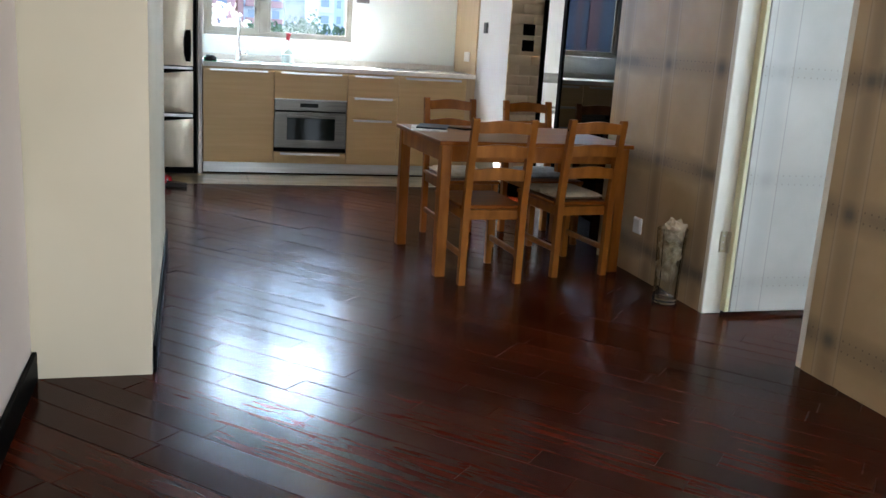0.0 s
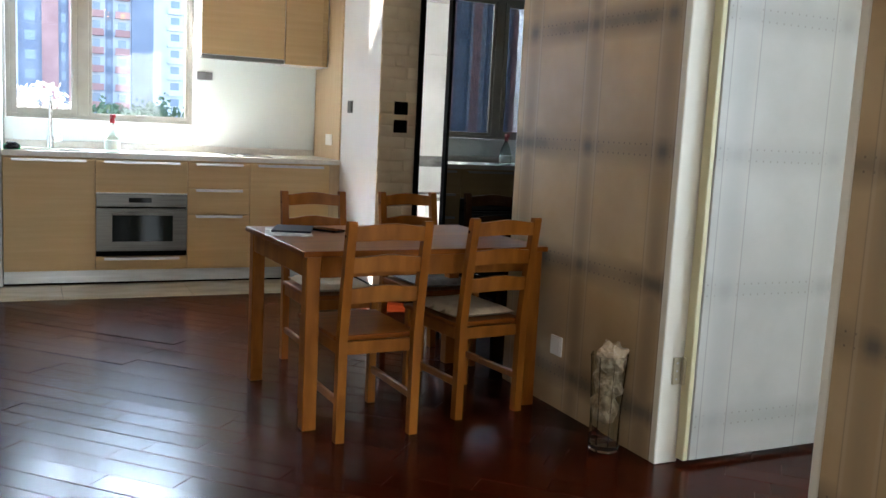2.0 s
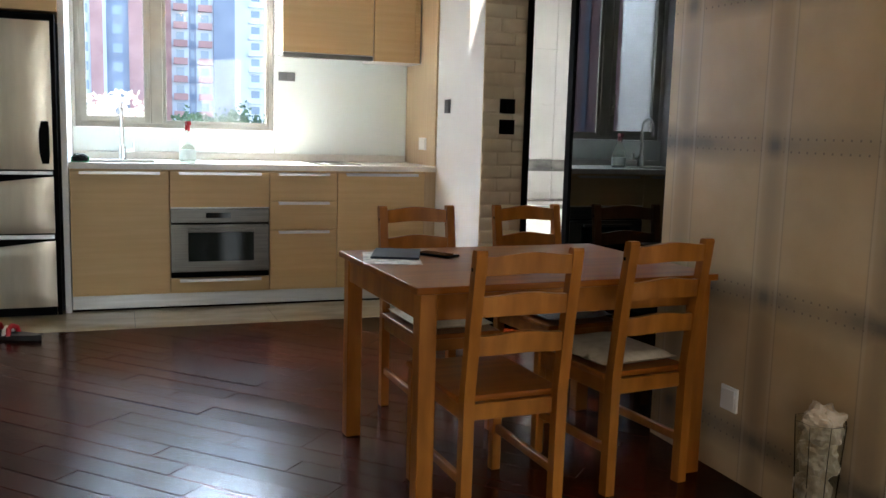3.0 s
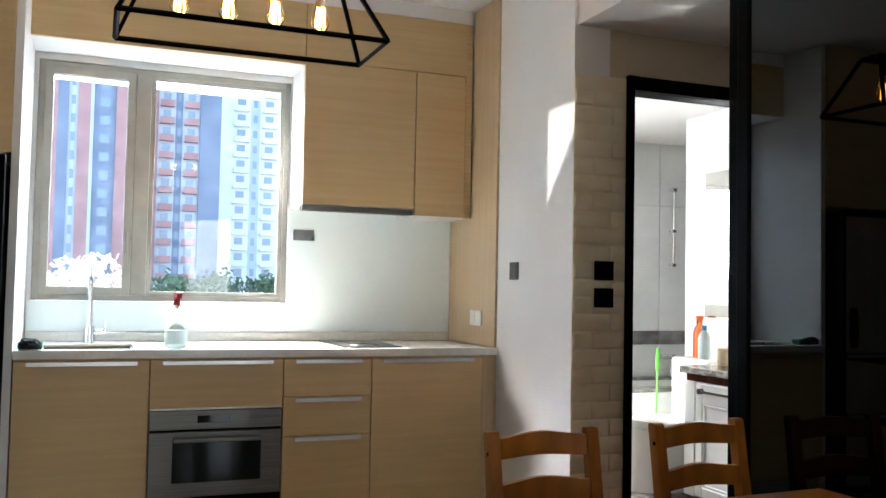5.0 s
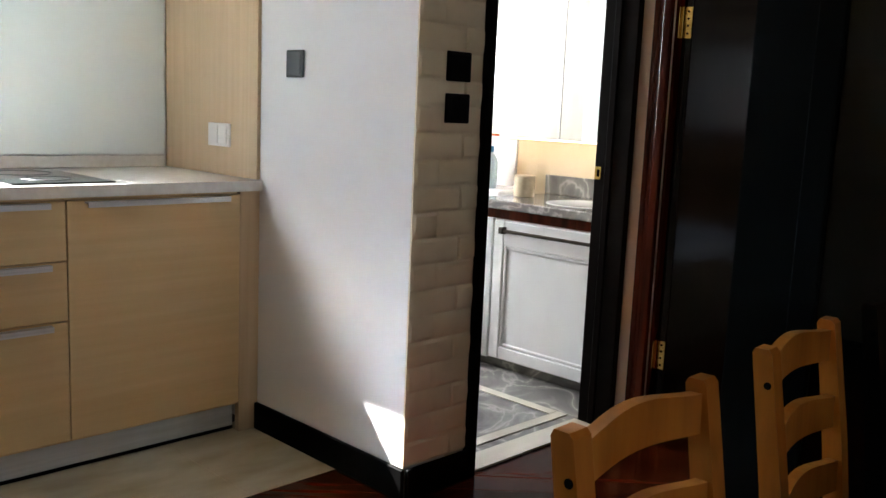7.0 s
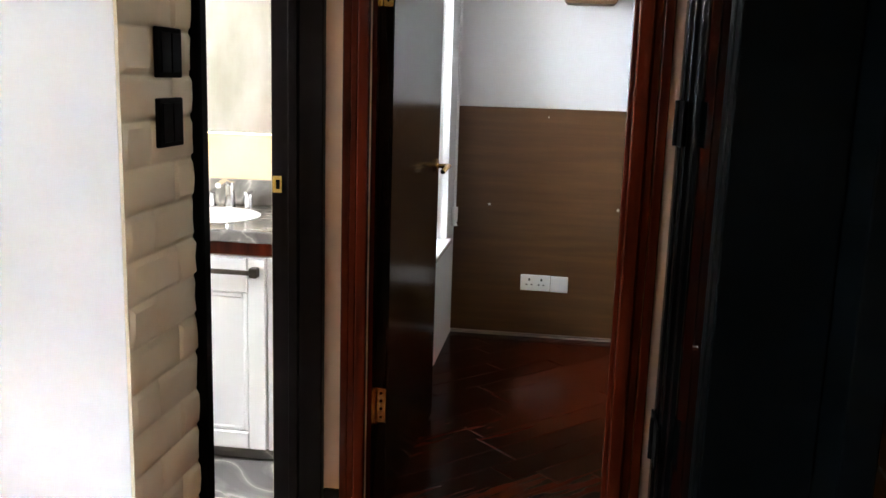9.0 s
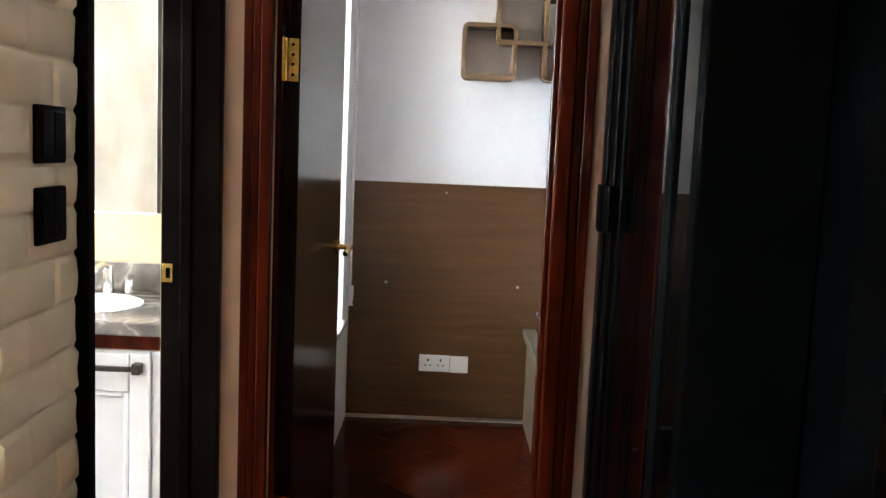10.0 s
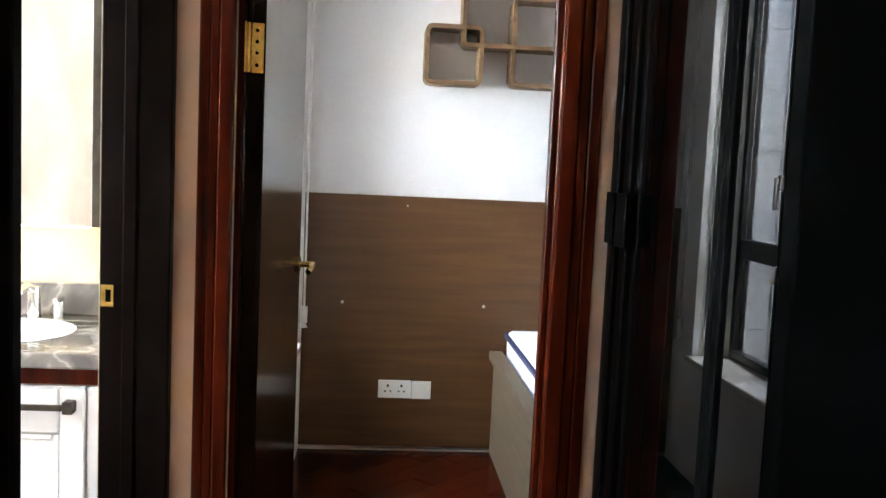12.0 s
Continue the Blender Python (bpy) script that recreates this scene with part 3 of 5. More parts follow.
part("wrapper", bm_lathe([(0.0505, 0.018), (0.0512, 0.02), (0.0512, 0.078), (0.0505, 0.08)], 20), M_LABEL_W, spray, "pale label")
part("trigger_head", joined(bm_cyl(0.017, 0.014, (0, 0, 0.20), (0, 0, 0.235), 14), bm_box(-0.013, 0.013, -0.045, 0.018, 0.232, 0.258, 0.004, 2), bm_box(-0.006, 0.006, -0.036, -0.026, 0.195, 0.234, 0.002)), M_RED, spray, "red trigger head")

hob = thing("induction_hob", "narrow flush black glass induction hob", "hob", (1.655, 0.29, TOP))
part("glass_top", bm_box(-0.155, 0.155, -0.26, 0.26, 0.0015, 0.006, 0.001), M_SCREEN, hob)
for hx, hy, hr in ((0.0, -0.11, 0.075), (0.0, 0.11, 0.095)):
    ring = bm_tube([(hx + hr * math.cos(a), hy + hr * math.sin(a), 0.0064) for a in [2 * math.pi * k / 32 for k in range(33)]], 0.0012, 4)
    part("zone", ring, M_GREYPL, hob, "thin printed cooking zone")

splash = thing("splashback", "pale back-painted glass splashback panel", "splashback", (0, 0, 0))
part("pane", bm_box(1.342, 2.302, 0.655, 0.668, TOP + 0.05, 1.64, 0.001), M_SPLASH, splash)
part("pane", bm_box(0.036, 1.340, 0.655, 0.668, TOP + 0.05, 1.108, 0.001), M_SPLASH, splash)
wall_plate("wall_socket", "grey metal socket plate on the splashback", pose(1.425, 0.654, 1.49, 0, 0, 0), 0.115, 0.060, M_GREYPL, 2)

side_panel = thing("tall_side_panel", "tall light oak end panel beside the worktop", "panel", (2.303, 0, 0))
part("board", bm_box(0, 0.020, 0.0, 0.330, TOP + 0.002, CEIL - 0.01, 0.001), M_OAK_V, side_panel)
part("board", bm_box(0.002, 0.020, 0.331, 0.654, TOP + 0.002, 1.600, 0.001), M_OAK_V, side_panel)
wall_plate("wall_socket", "white socket plate on the oak end panel", pose(2.302, 0.238, 1.052, 0, 0, -90), 0.146, 0.084, M_PLASTIC_W, 2)
wall_plate("wall_switch", "dark grey narrow switch on white wall", pose(2.315, -0.208, 1.303, 0, 0, -90), 0.092, 0.088, M_DKPLATE, 1)

# upper cabinets and bulkhead
UY = 0.345
hoodcab = thing("wall_cabinet", "light oak wall cabinet with a slim hood beneath", "cabinet", (1.345, UY, 0), "kitchen wall units")
part("carcass", bm_box(0.0, 0.62, 0.021, 0.318, 1.635, 2.40), M_WHITE, hoodcab)
part("door", bm_box(0.002, 0.618, 0, 0.019, 1.640, 2.398, 0.0015), M_OAK_H, hoodcab)
hood = part("hood_strip", bm_box(0.004, 0.616, 0.004, 0.075, 1.606, 1.634, 0.002), M_STEEL, hoodcab, "dark steel extractor edge")
wallcab = thing("wall_cabinet", "narrow light oak wall cabinet beside the hood", "cabinet", (1.967, UY, 0), "kitchen wall units")
part("carcass", bm_box(0.0, 0.335, 0.021, 0.318, 1.606, 2.40), M_WHITE, wallcab)
part("door", bm_box(0.002, 0.292, 0, 0.019, 1.606, 2.398, 0.0015), M_OAK_H, wallcab)
part("filler", bm_box(0.295, 0.334, 0.002, 0.019, 1.606, 2.70, 0.001), M_OAK, wallcab)
fascia = thing("bulkhead_cabinet", "long light oak bulkhead panels under the ceiling", "cabinet", (0, UY, 0))
part("panel", bm_box(-0.0, 1.345, 0, 0.019, 2.372, 2.70, 0.001), M_OAK_H, fascia)
part("panel", bm_box(1.348, 2.262, 0, 0.019, 2.402, 2.70, 0.001), M_OAK_H, fascia)
part("carcass", bm_box(0.0, 2.262, 0.020, 0.318, 2.402, 2.70), M_WHITE, fascia)
part("underside", bm_box(0.0, 1.343, 0.020, 0.318, 2.372, 2.401), M_WHITE, fascia, "white painted underside")
part("cornice", bm_box(0.0, 2.30, 0.002, 0.318, 2.702, CEIL), M_CEIL, fascia, "white strip over the panels")

# kitchen window
M_WINFRAME = varied("grey_window_frame", (0.30, 0.28, 0.24), (0.38, 0.36, 0.31), 0.4, size=6, metal=0.3)
window = thing("window_1", "grey framed kitchen window with two lights", "window", (0, 0.70, 0), kind="structure")
def window_frame(parent, x0, x1, z0, z1, w, y0, y1, mat, name="window_frame"):
    part(name, joined(bm_box(x0, x0 + w, y0, y1, z0, z1, 0.002), bm_box(x1 - w, x1, y0, y1, z0, z1, 0.002), bm_box(x0 + w, x1 - w, y0, y1, z0, z0 + w, 0.002), bm_box(x0 + w, x1 - w, y0, y1, z1 - w, z1, 0.002)), mat, parent)
window_frame(window, 0.052, 1.338, 1.112, 2.338, 0.03, -0.01, 0.05, M_WINFRAME)
window_frame(window, 0.082, 0.520, 1.142, 2.308, 0.040, -0.025, 0.03, M_WINFRAME, "sash")
part("mullion", bm_box(0.521, 0.600, -0.02, 0.05, 1.142, 2.308, 0.003), M_WINFRAME, window)
window_frame(window, 0.601, 1.308, 1.142, 2.308, 0.022, -0.005, 0.03, M_WINFRAME, "sash")
for x0, x1 in ((0.122, 0.48), (0.624, 1.286)):
    p = part("pane", bm_box(x0, x1, 0.006, 0.010, 1.165, 2.285), M_GLASS, window)
    p.visible_shadow = False
part("latch", joined(bm_box(0.488, 0.506, -0.045, -0.025, 1.30, 1.38, 0.003), bm_box(0.490, 0.504, -0.06, -0.046, 1.36, 1.47, 0.003)), M_WINFRAME, window, "grey casement latch")

# fridge in its oak housing
M_FRIDGE = varied("fridge_steel", (0.66, 0.57, 0.44), (0.88, 0.78, 0.63), 0.28, (3, 3, 0.5), 3, 0.40)
def fridge_front(z0, z1, scoop):
    """A slightly bowed front, hollowed under its top edge where scoop is set."""
    bm = bmesh.new()
    nx, nz = 14, 10
    grid = []
    for j in range(nz + 1):
        row = []
        for i in range(nx + 1):
            u, v = i / nx, j / nz
            y = -0.022 * (1 - (2 * u - 1) ** 4) * (1 - 0.5 * (2 * v - 1) ** 8)
            z = z0 + (z1 - z0) * v
            if scoop:
                z -= 0.034 * max(0.0, (v - 0.6) / 0.4) * max(0.0, min(1.0, (0.97 - u) / 0.45))
            row.append(bm.verts.new((-0.70 + 0.67 * u, y, z)))
        grid.append(row)
    for j in range(nz):
        for i in range(nx):
            bm.faces.new((grid[j][i], grid[j][i + 1], grid[j + 1][i + 1], grid[j + 1][i]))
    bmesh.ops.solidify(bm, geom=bm.faces[:], thickness=-0.02)
    return bm
fridge = thing("fridge", "stainless steel fridge with two freezer drawers", "fridge", (-0.01, -0.10, 0))
part("cabinet_body", bm_box(-0.70, -0.012, 0.025, 0.66, 0.03, 1.72, 0.004), M_BLACK, fridge, "black side casing")
part("side_trim", bm_box(-0.028, -0.004, -0.012, 0.03, 0.02, 1.735, 0.004, 2), M_BLACK, fridge, "black edge trim")
part("top_trim", bm_box(-0.72, -0.004, -0.012, 0.03, 1.70, 1.735, 0.004), M_BLACK, fridge, "black edge trim")
part("drawer", fridge_front(0.07, 0.455, True), M_FRIDGE, fridge, "steel freezer drawer", True)
part("drawer", fridge_front(0.50, 0.825, True), M_FRIDGE, fridge, "steel freezer drawer", True)
part("door", fridge_front(0.865, 1.695, False), M_FRIDGE, fridge, "steel fridge door", True)
for z0, z1 in ((0.458, 0.497), (0.827, 0.862), (0.02, 0.066)):
    part("rail", bm_box(-0.70, -0.032, -0.006, 0.02, z0, z1), M_BLACK, fridge, "dark gap between the fronts")
    if z0 > 0.1:
        part("top_strip", bm_box(-0.698, -0.034, -0.020, -0.0065, z0 + 0.010, z1 - 0.004, 0.003, 2), M_ALU, fridge, "pale metal strip over the drawer")
part("handle", bm_prism([(-0.085, 0.90), (-0.05, 0.90), (-0.045, 0.95), (-0.045, 1.10), (-0.05, 1.14), (-0.085, 1.14), (-0.098, 1.08), (-0.098, 0.96)], (-0.040, -0.018), "y"), M_BLACK, fridge, "dark recessed grip")
housing = thing("fridge_housing", "light oak cupboard and panel round the fridge", "cabinet", (0, 0, 0))
part("side_panel", bm_box(-0.004, 0.030, 0.02, 0.665, 0.0, CEIL - 0.01, 0.001), M_WHITE, housing, "white end panel")
part("cupboard", bm_box(-0.75, -0.005, 0.0, 0.66, 1.76, CEIL - 0.01, 0.002), M_OAK_H, housing)

# footwear on the marble
M_SHOE_B = varied("black_rubber", (0.008, 0.008, 0.008), (0.02, 0.02, 0.02), 0.6, size=30)
def sandal(at, turn):
    ob = thing("sandal", "black rubber sandal with a red strap", "sandal", at, "pair of sandals", turn=turn)
    sole = [(0.045 * math.sin(a) * (1 + 0.25 * math.cos(a)), 0.125 * math.cos(a)) for a in [2 * math.pi * k / 22 for k in range(22)]]
    part("sole", bm_prism(sole, (0.0, 0.028), "z"), M_SHOE_B, ob)
    part("strap", bm_tube([(-0.046, 0.03, 0.02), (-0.035, 0.035, 0.055), (0, 0.04, 0.068), (0.035, 0.035, 0.055), (0.046, 0.03, 0.02)], 0.013), M_RED, ob, "red strap", True)
    part("strap", bm_tube([(-0.043, 0.06, 0.02), (-0.03, 0.065, 0.045), (0, 0.07, 0.058), (0.03, 0.065, 0.045), (0.043, 0.06, 0.02)], 0.011), M_PLASTIC_W, ob, "white strap", True)
sandal((-0.20, -0.60, 0.002), 62)
sandal((-0.30, -0.52, 0.002), 48)

# ---- dining ----
table = thing("dining_table", "stained pine dining table with square legs", "table", (1.638, -2.820, 0), turn=2.9)
TW, TD, TH = 1.09, 0.81, 0.70
top_bm = bm_box(-TW / 2, TW / 2, -TD / 2, TD / 2, TH - 0.022, TH, 0.004, 2)
part("tabletop", top_bm, M_PINE_TOP, table)
for sx in (-1, 1):
    for sy in (-1, 1):
        x, y = sx * (TW / 2 - 0.045), sy * (TD / 2 - 0.045)
        part("leg", bm_box(x - 0.028, x + 0.028, y - 0.028, y + 0.028, 0, TH - 0.022, 0.004, 2), M_PINE, table)
for sy in (-1, 1):
    y = sy * (TD / 2 - 0.030)
    part("apron", bm_box(-TW / 2 + 0.073, TW / 2 - 0.073, y - 0.009, y + 0.009, TH - 0.105, TH - 0.022, 0.002), M_PINE, table)
for sx in (-1, 1):
    x = sx * (TW / 2 - 0.030)
    part("apron", bm_box(x - 0.009, x + 0.009, -TD / 2 + 0.073, TD / 2 - 0.073, TH - 0.105, TH - 0.022, 0.002), M_PINE, table)

M_CUSHION = varied("cream_cotton", (0.52, 0.42, 0.28), (0.64, 0.54, 0.38), 0.9, size=30, bumps=0.2, world_space=False)
M_CUSHION_G = varied("grey_cotton", (0.20, 0.20, 0.20), (0.29, 0.29, 0.28), 0.9, size=30, bumps=0.2, world_space=False)
CW, CD, CH, SH = 0.335, 0.42, 0.835, 0.40


def leg_sweep(x, w=0.034):
    """A rear post that stands straight up to the seat and then leans back."""
    prof = [(-0.030, 0), (0.006, 0), (0.002, SH), (-0.026, 0.62), (-0.060, CH - 0.006), (-0.066, CH), (-0.086, CH), (-0.090, CH - 0.008), (-0.060, 0.62), (-0.034, SH)]
    return bm_prism([(y, z) for y, z in prof], (x - w / 2, x + w / 2), "x")


def back_y(z):
    return -0.016 if z < SH else -0.016 - 0.062 * ((z - SH) / (CH - SH)) ** 1.2


def slat(z0, z1):
    """A curved back slat whose top edge rises in the middle."""
    bm = bmesh.new()
    n = 14
    rows = []
    for i in range(n + 1):
        u = -1 + 2 * i / n
        x = u * (CW / 2 - 0.030)
        arch = 0.012 * (0.5 + 0.5 * math.cos(math.pi * u)) - 0.004
        bow = -0.016 * (1 - u * u)
        y = back_y((z0 + z1) / 2) + bow
        low = z0 + 0.006 * (0.5 + 0.5 * math.cos(math.pi * u))
        rows.append([bm.verts.new(p) for p in ((x, y - 0.009, low), (x, y + 0.009, low), (x, y + 0.007, z1 + arch), (x, y - 0.011, z1 + arch))])
    for a, b in zip(rows, rows[1:]):
        for k in range(4):
            bm.faces.new((a[k], a[(k + 1) % 4], b[(k + 1) % 4], b[k]))
    bm.faces.new(rows[0][::-1])
    bm.faces.new(rows[-1])
    bmesh.ops.recalc_face_normals(bm, faces=bm.faces[:])
    return bm


def dining_chair(label):
    ob = thing("dining_chair", label, "chair", (0, 0, 0), "chairs round the table")
    for sx in (-1, 1):
        x = sx * (CW / 2 - 0.017)
        post = part("rear_post", leg_sweep(x), M_PINE, ob)
        part("screw_cap", bm_cyl(0.006, 0.006, (x + sx * 0.0165, -0.062, 0.78), (x + sx * 0.0182, -0.062, 0.78), 10), M_BLACK, post, "dark screw cap")
        part("front_leg", bm_box(x - 0.017, x + 0.017, CD - 0.034, CD, 0, SH - 0.02, 0.003), M_PINE, ob)
        part("side_rail", bm_box(x - 0.010, x + 0.010, 0.004, CD - 0.036, SH - 0.070, SH - 0.021, 0.002), M_PINE, ob)
        part("stretcher", bm_box(x - 0.009, x + 0.009, 0.004, CD - 0.036, 0.135, 0.165, 0.003), M_PINE, ob)
    for y in (0.0, CD - 0.022):
        part("seat_rail", bm_box(-CW / 2 + 0.036, CW / 2 - 0.036, y - 0.008, y + 0.010, SH - 0.070, SH - 0.021, 0.002), M_PINE, ob)
    part("seat", bm_box(-CW / 2 - 0.004, CW / 2 + 0.004, 0.008, CD + 0.012, SH - 0.020, SH, 0.005, 2), M_PINE_TOP, ob)
    for z0, z1 in ((CH - 0.072, CH - 0.014), (0.645, 0.705), (0.530, 0.590)):
        part("back_slat", slat(z0, z1), M_PINE, ob)
    return ob


chair = dining_chair("stained pine ladder-back chair with a bare seat")
chair.matrix_world = pose(1.376, -3.362, 0, 0, 0, 2.5)
chair_b = copy_thing(chair, pose(1.920, -3.232, 0, 0, 0, 7.0))
chair_c = copy_thing(chair, pose(1.490, -2.175, 0, 0, 0, 182.0))
chair_d = copy_thing(chair, pose(2.022, -2.138, 0, 0, 0, 185.0))
for ob in (chair_b, chair_c):
    tagged(ob, "stained pine ladder-back chair with a cream seat pad")
tagged(chair_d, "stained pine ladder-back chair with a grey seat pad")


def cushion(label, mat, m4):
    ob = thing("seat_cushion", label, "cushion", group="seat pads")
    ob.matrix_world = m4
    bm = bmesh.new()
    n = 12
    grid = []
    for s in (1, -1):
        face = []
        for j in range(n + 1):
            row = []
            for i in range(n + 1):
                u, v = -1 + 2 * i / n, -1 + 2 * j / n
                e = max(0.0, 1 - u ** 6) * max(0.0, 1 - v ** 6)
                z = 0.020 + s * 0.019 * e ** 0.5 + (0.003 * noise.noise(Vector((u * 2, v * 2, s))) if s > 0 else 0)
                row.append(bm.verts.new((u * 0.155, 0.215 + v * 0.180, z)))
            face.append(row)
        grid.append(face)
    for s, face in zip((1, -1), grid):
        for j in range(n):
            for i in range(n):
                q = (face[j][i], face[j][i + 1], face[j + 1][i + 1], face[j + 1][i])
                bm.faces.new(q if s > 0 else q[::-1])
    bmesh.ops.remove_doubles(bm, verts=bm.verts, dist=0.0005)
    part("pad", bm, mat, ob, smooth=True)
    return ob


cushion("cream cotton seat pad on a chair", M_CUSHION, pose(1.920, -3.232, SH + 0.001, 0, 0, 7.0))
cushion("cream cotton seat pad on a chair", M_CUSHION, pose(1.490, -2.175, SH + 0.001, 0, 0, 182.0))
cushion("grey cotton seat pad on a chair", M_CUSHION_G, pose(2.022, -2.138, SH + 0.001, 0, 0, 185.0))

M_PAPERW = varied("printed_paper", (0.36, 0.33, 0.30), (0.62, 0.58, 0.53), 0.7, size=26, lo=0.42, hi=0.58)
M_FOLDER = varied("dark_blue_folder", (0.010, 0.012, 0.020), (0.020, 0.023, 0.036), 0.5, size=10, spec=0.2)
paper = thing("leaflet", "printed paper leaflet lying on the table", "paper", (1.21, -2.67, TH), turn=-14)
part("sheet", bm_box(-0.10, 0.10, -0.145, 0.145, 0.0005, 0.002), M_PAPERW, paper)
folder = thing("folder", "dark blue folder lying on a leaflet", "folder", (1.25, -2.60, TH + 0.0022), turn=-20)
part("cover", bm_box(-0.085, 0.085, -0.115, 0.115, 0.0, 0.008, 0.002), M_FOLDER, folder)
phone = thing("mobile_phone", "black mobile phone lying on the table", "phone", (1.395, -2.635, TH), turn=35)
part("case", bm_box(-0.037, 0.037, -0.075, 0.075, 0.0005, 0.009, 0.004, 2), M_BLACK, phone)
part("screen", bm_box(-0.034, 0.034, -0.070, 0.070, 0.0092, 0.0100), M_SCREEN, phone, "glossy dark screen")

# pendant lamp: open black cage with four filament bulbs
M_BULB = glass("amber_bulb_glass", (1.0, 0.72, 0.36), 0.0)
M_FILAMENT = glow("filament", (1.0, 0.55, 0.16), 9.0)
lamp = thing("pendant_lamp", "black wire cage pendant with four lit bulbs", "lamp", (0.80, -1.36, 2.0))
bl, bd, tl, td, th = 0.41, 0.17, 0.30, 0.05, 0.24
def bars(pairs, r=0.009):
    return joined(*[bm_cyl(r, r, a, b, 4) for a, b in pairs])
bot = [(-bl, -bd, 0), (bl, -bd, 0), (bl, bd, 0), (-bl, bd, 0)]
topc = [(-tl, -td, th), (tl, -td, th), (tl, td, th), (-tl, td, th)]
for k in range(4):
    part("cage_bar", bars([(bot[k], bot[(k + 1) % 4])]), M_BLACK, lamp)
    part("cage_bar", bars([(topc[k], topc[(k + 1) % 4])]), M_BLACK, lamp)
    part("cage_bar", bars([(bot[k], topc[k])]), M_BLACK, lamp)
part("bulb_rail", bm_box(-tl, tl, -0.012, 0.012, th - 0.012, th + 0.012, 0.002), M_BLACK, lamp)
for sx in (-0.2, 0.2):
    part("rod", bm_cyl(0.006, 0.006, (sx, 0, th), (sx, 0, CEIL - 2.0), 8), M_BLACK, lamp)
part("ceiling_plate", bm_box(-0.28, 0.28, -0.04, 0.04, CEIL - 2.03, CEIL - 2.001, 0.003), M_BLACK, lamp)
for k in range(4):
    x = -0.225 + 0.15 * k
    holder = part("bulb_holder", bm_cyl(0.018, 0.018, (x, 0, th - 0.075), (x, 0, th - 0.012), 14), M_BLACK, lamp)
    b = part("bulb", bm_lathe([(0.004, 0.05), (0.022, 0.055), (0.031, 0.075), (0.031, 0.10), (0.020, 0.135), (0.014, 0.165), (0.012, 0.17)], 18, (x, 0, 0)), M_BULB, lamp, "amber glass filament bulb", True)
    b.visible_shadow = False
    part("filament", joined(*[bm_cyl(0.0022, 0.0022, (x + dx, dy, 0.068), (x + dx * 0.6, dy * 0.6, 0.13), 6) for dx, dy in ((-0.011, 0), (0.011, 0), (0, 0.011), (0, -0.011))]), M_FILAMENT, b, "glowing filament")

# ---- corridor ----
solid("baseboard_white_wall", bm_box(2.300, 2.3155, -0.800, -0.002, 0, 0.10, 0.003), M_BLACK, "black skirting along the white wall", "baseboard")
solid("baseboard_brick", bm_box(2.3158, 2.583, -0.814, -0.799, 0, 0.10, 0.003), M_BLACK, "black skirting under the brick wall", "baseboard")
solid("baseboard_corridor", bm_box(3.336, 3.3495, -0.893, -0.846, 0, 0.066, 0.002), M_BLACK, "black skirting between two doors", "baseboard")

# bathroom door frame
bath_frame = thing("door_2", "open bathroom doorway with black wooden frame", "door", (0, 0, 0), kind="structure")
part("architrave", bm_box(2.584, 2.618, -0.812, -0.776, 0.0, 2.195, 0.004, 2), M_BLACK, bath_frame, "black painted architrave")
part("architrave", bm_box(2.615, 3.318, -0.806, -0.776, 2.130, 2.195, 0.004, 2), M_BLACK, bath_frame, "black painted architrave")
part("architrave", bm_box(3.318, 3.3495, -0.845, -0.776, 0.0, 2.195, 0.004, 2), M_JAMB, bath_frame)
part("lining", bm_box(2.596, 2.615, -0.775, -0.675, 0.0, 2.13, 0.002), M_BLACK, bath_frame)
part("lining", bm_box(3.318, 3.346, -0.7745, -0.700, 0.0, 2.13, 0.002), M_JAMB, bath_frame)
part("lining", bm_box(2.616, 3.317, -0.775, -0.675, 2.13, 2.155, 0.002), M_BLACK, bath_frame)
part("stop", bm_box(3.311, 3.3175, -0.775, -0.748, 0.0, 2.13, 0.002), M_JAMB, bath_frame)
strike = part("strike_plate", bm_box(3.3155, 3.3179, -0.730, -0.703, 0.945, 0.992, 0.0008), M_BRASS, bath_frame, "brass strike plate")
part("latch_hole", bm_box(3.3150, 3.3154, -0.724, -0.713, 0.956, 0.982), M_BLACK, strike)
part("sill", bm_box(2.617, 3.316, -0.79, -0.685, 0.0005, 0.010, 0.002), M_MARBLE_F, bath_frame, "cream marble threshold")

# bedroom door frame and leaf
bed_frame = thing("door_3", "dark mahogany bedroom door standing open", "door", (0, 0, 0), kind="structure")
def architrave(y0, y1, s):
    """Moulded boards on the corridor face: three steps."""
    w = y1 - y0
    return joined(bm_box(3.326, 3.3495, y0, y0 + w * 0.42, 0, 2.16, 0.004, 2), bm_box(3.332, 3.3495, y0 + w * 0.43, y0 + w * 0.68, 0, 2.16, 0.003), bm_box(3.336, 3.3495, y0 + w * 0.69, y1, 0, 2.16, 0.004, 2)) if s > 0 else joined(
        bm_box(3.330, 3.3495, y0, y0 + w * 0.31, 0, 2.16, 0.004, 2), bm_box(3.332, 3.3495, y0 + w * 0.32, y0 + w * 0.57, 0, 2.16, 0.003), bm_box(3.326, 3.3495, y0 + w * 0.58, y1, 0, 2.16, 0.004, 2))
part("architrave", architrave(-0.968, -0.893, 1), M_MAHOG, bed_frame)
part("architrave", architrave(-1.758, -1.668, -1), M_MAHOG, bed_frame)
part("architrave", bm_box(3.326, 3.3495, -1.667, -0.969, 2.085, 2.16, 0.004), M_MAHOG, bed_frame)
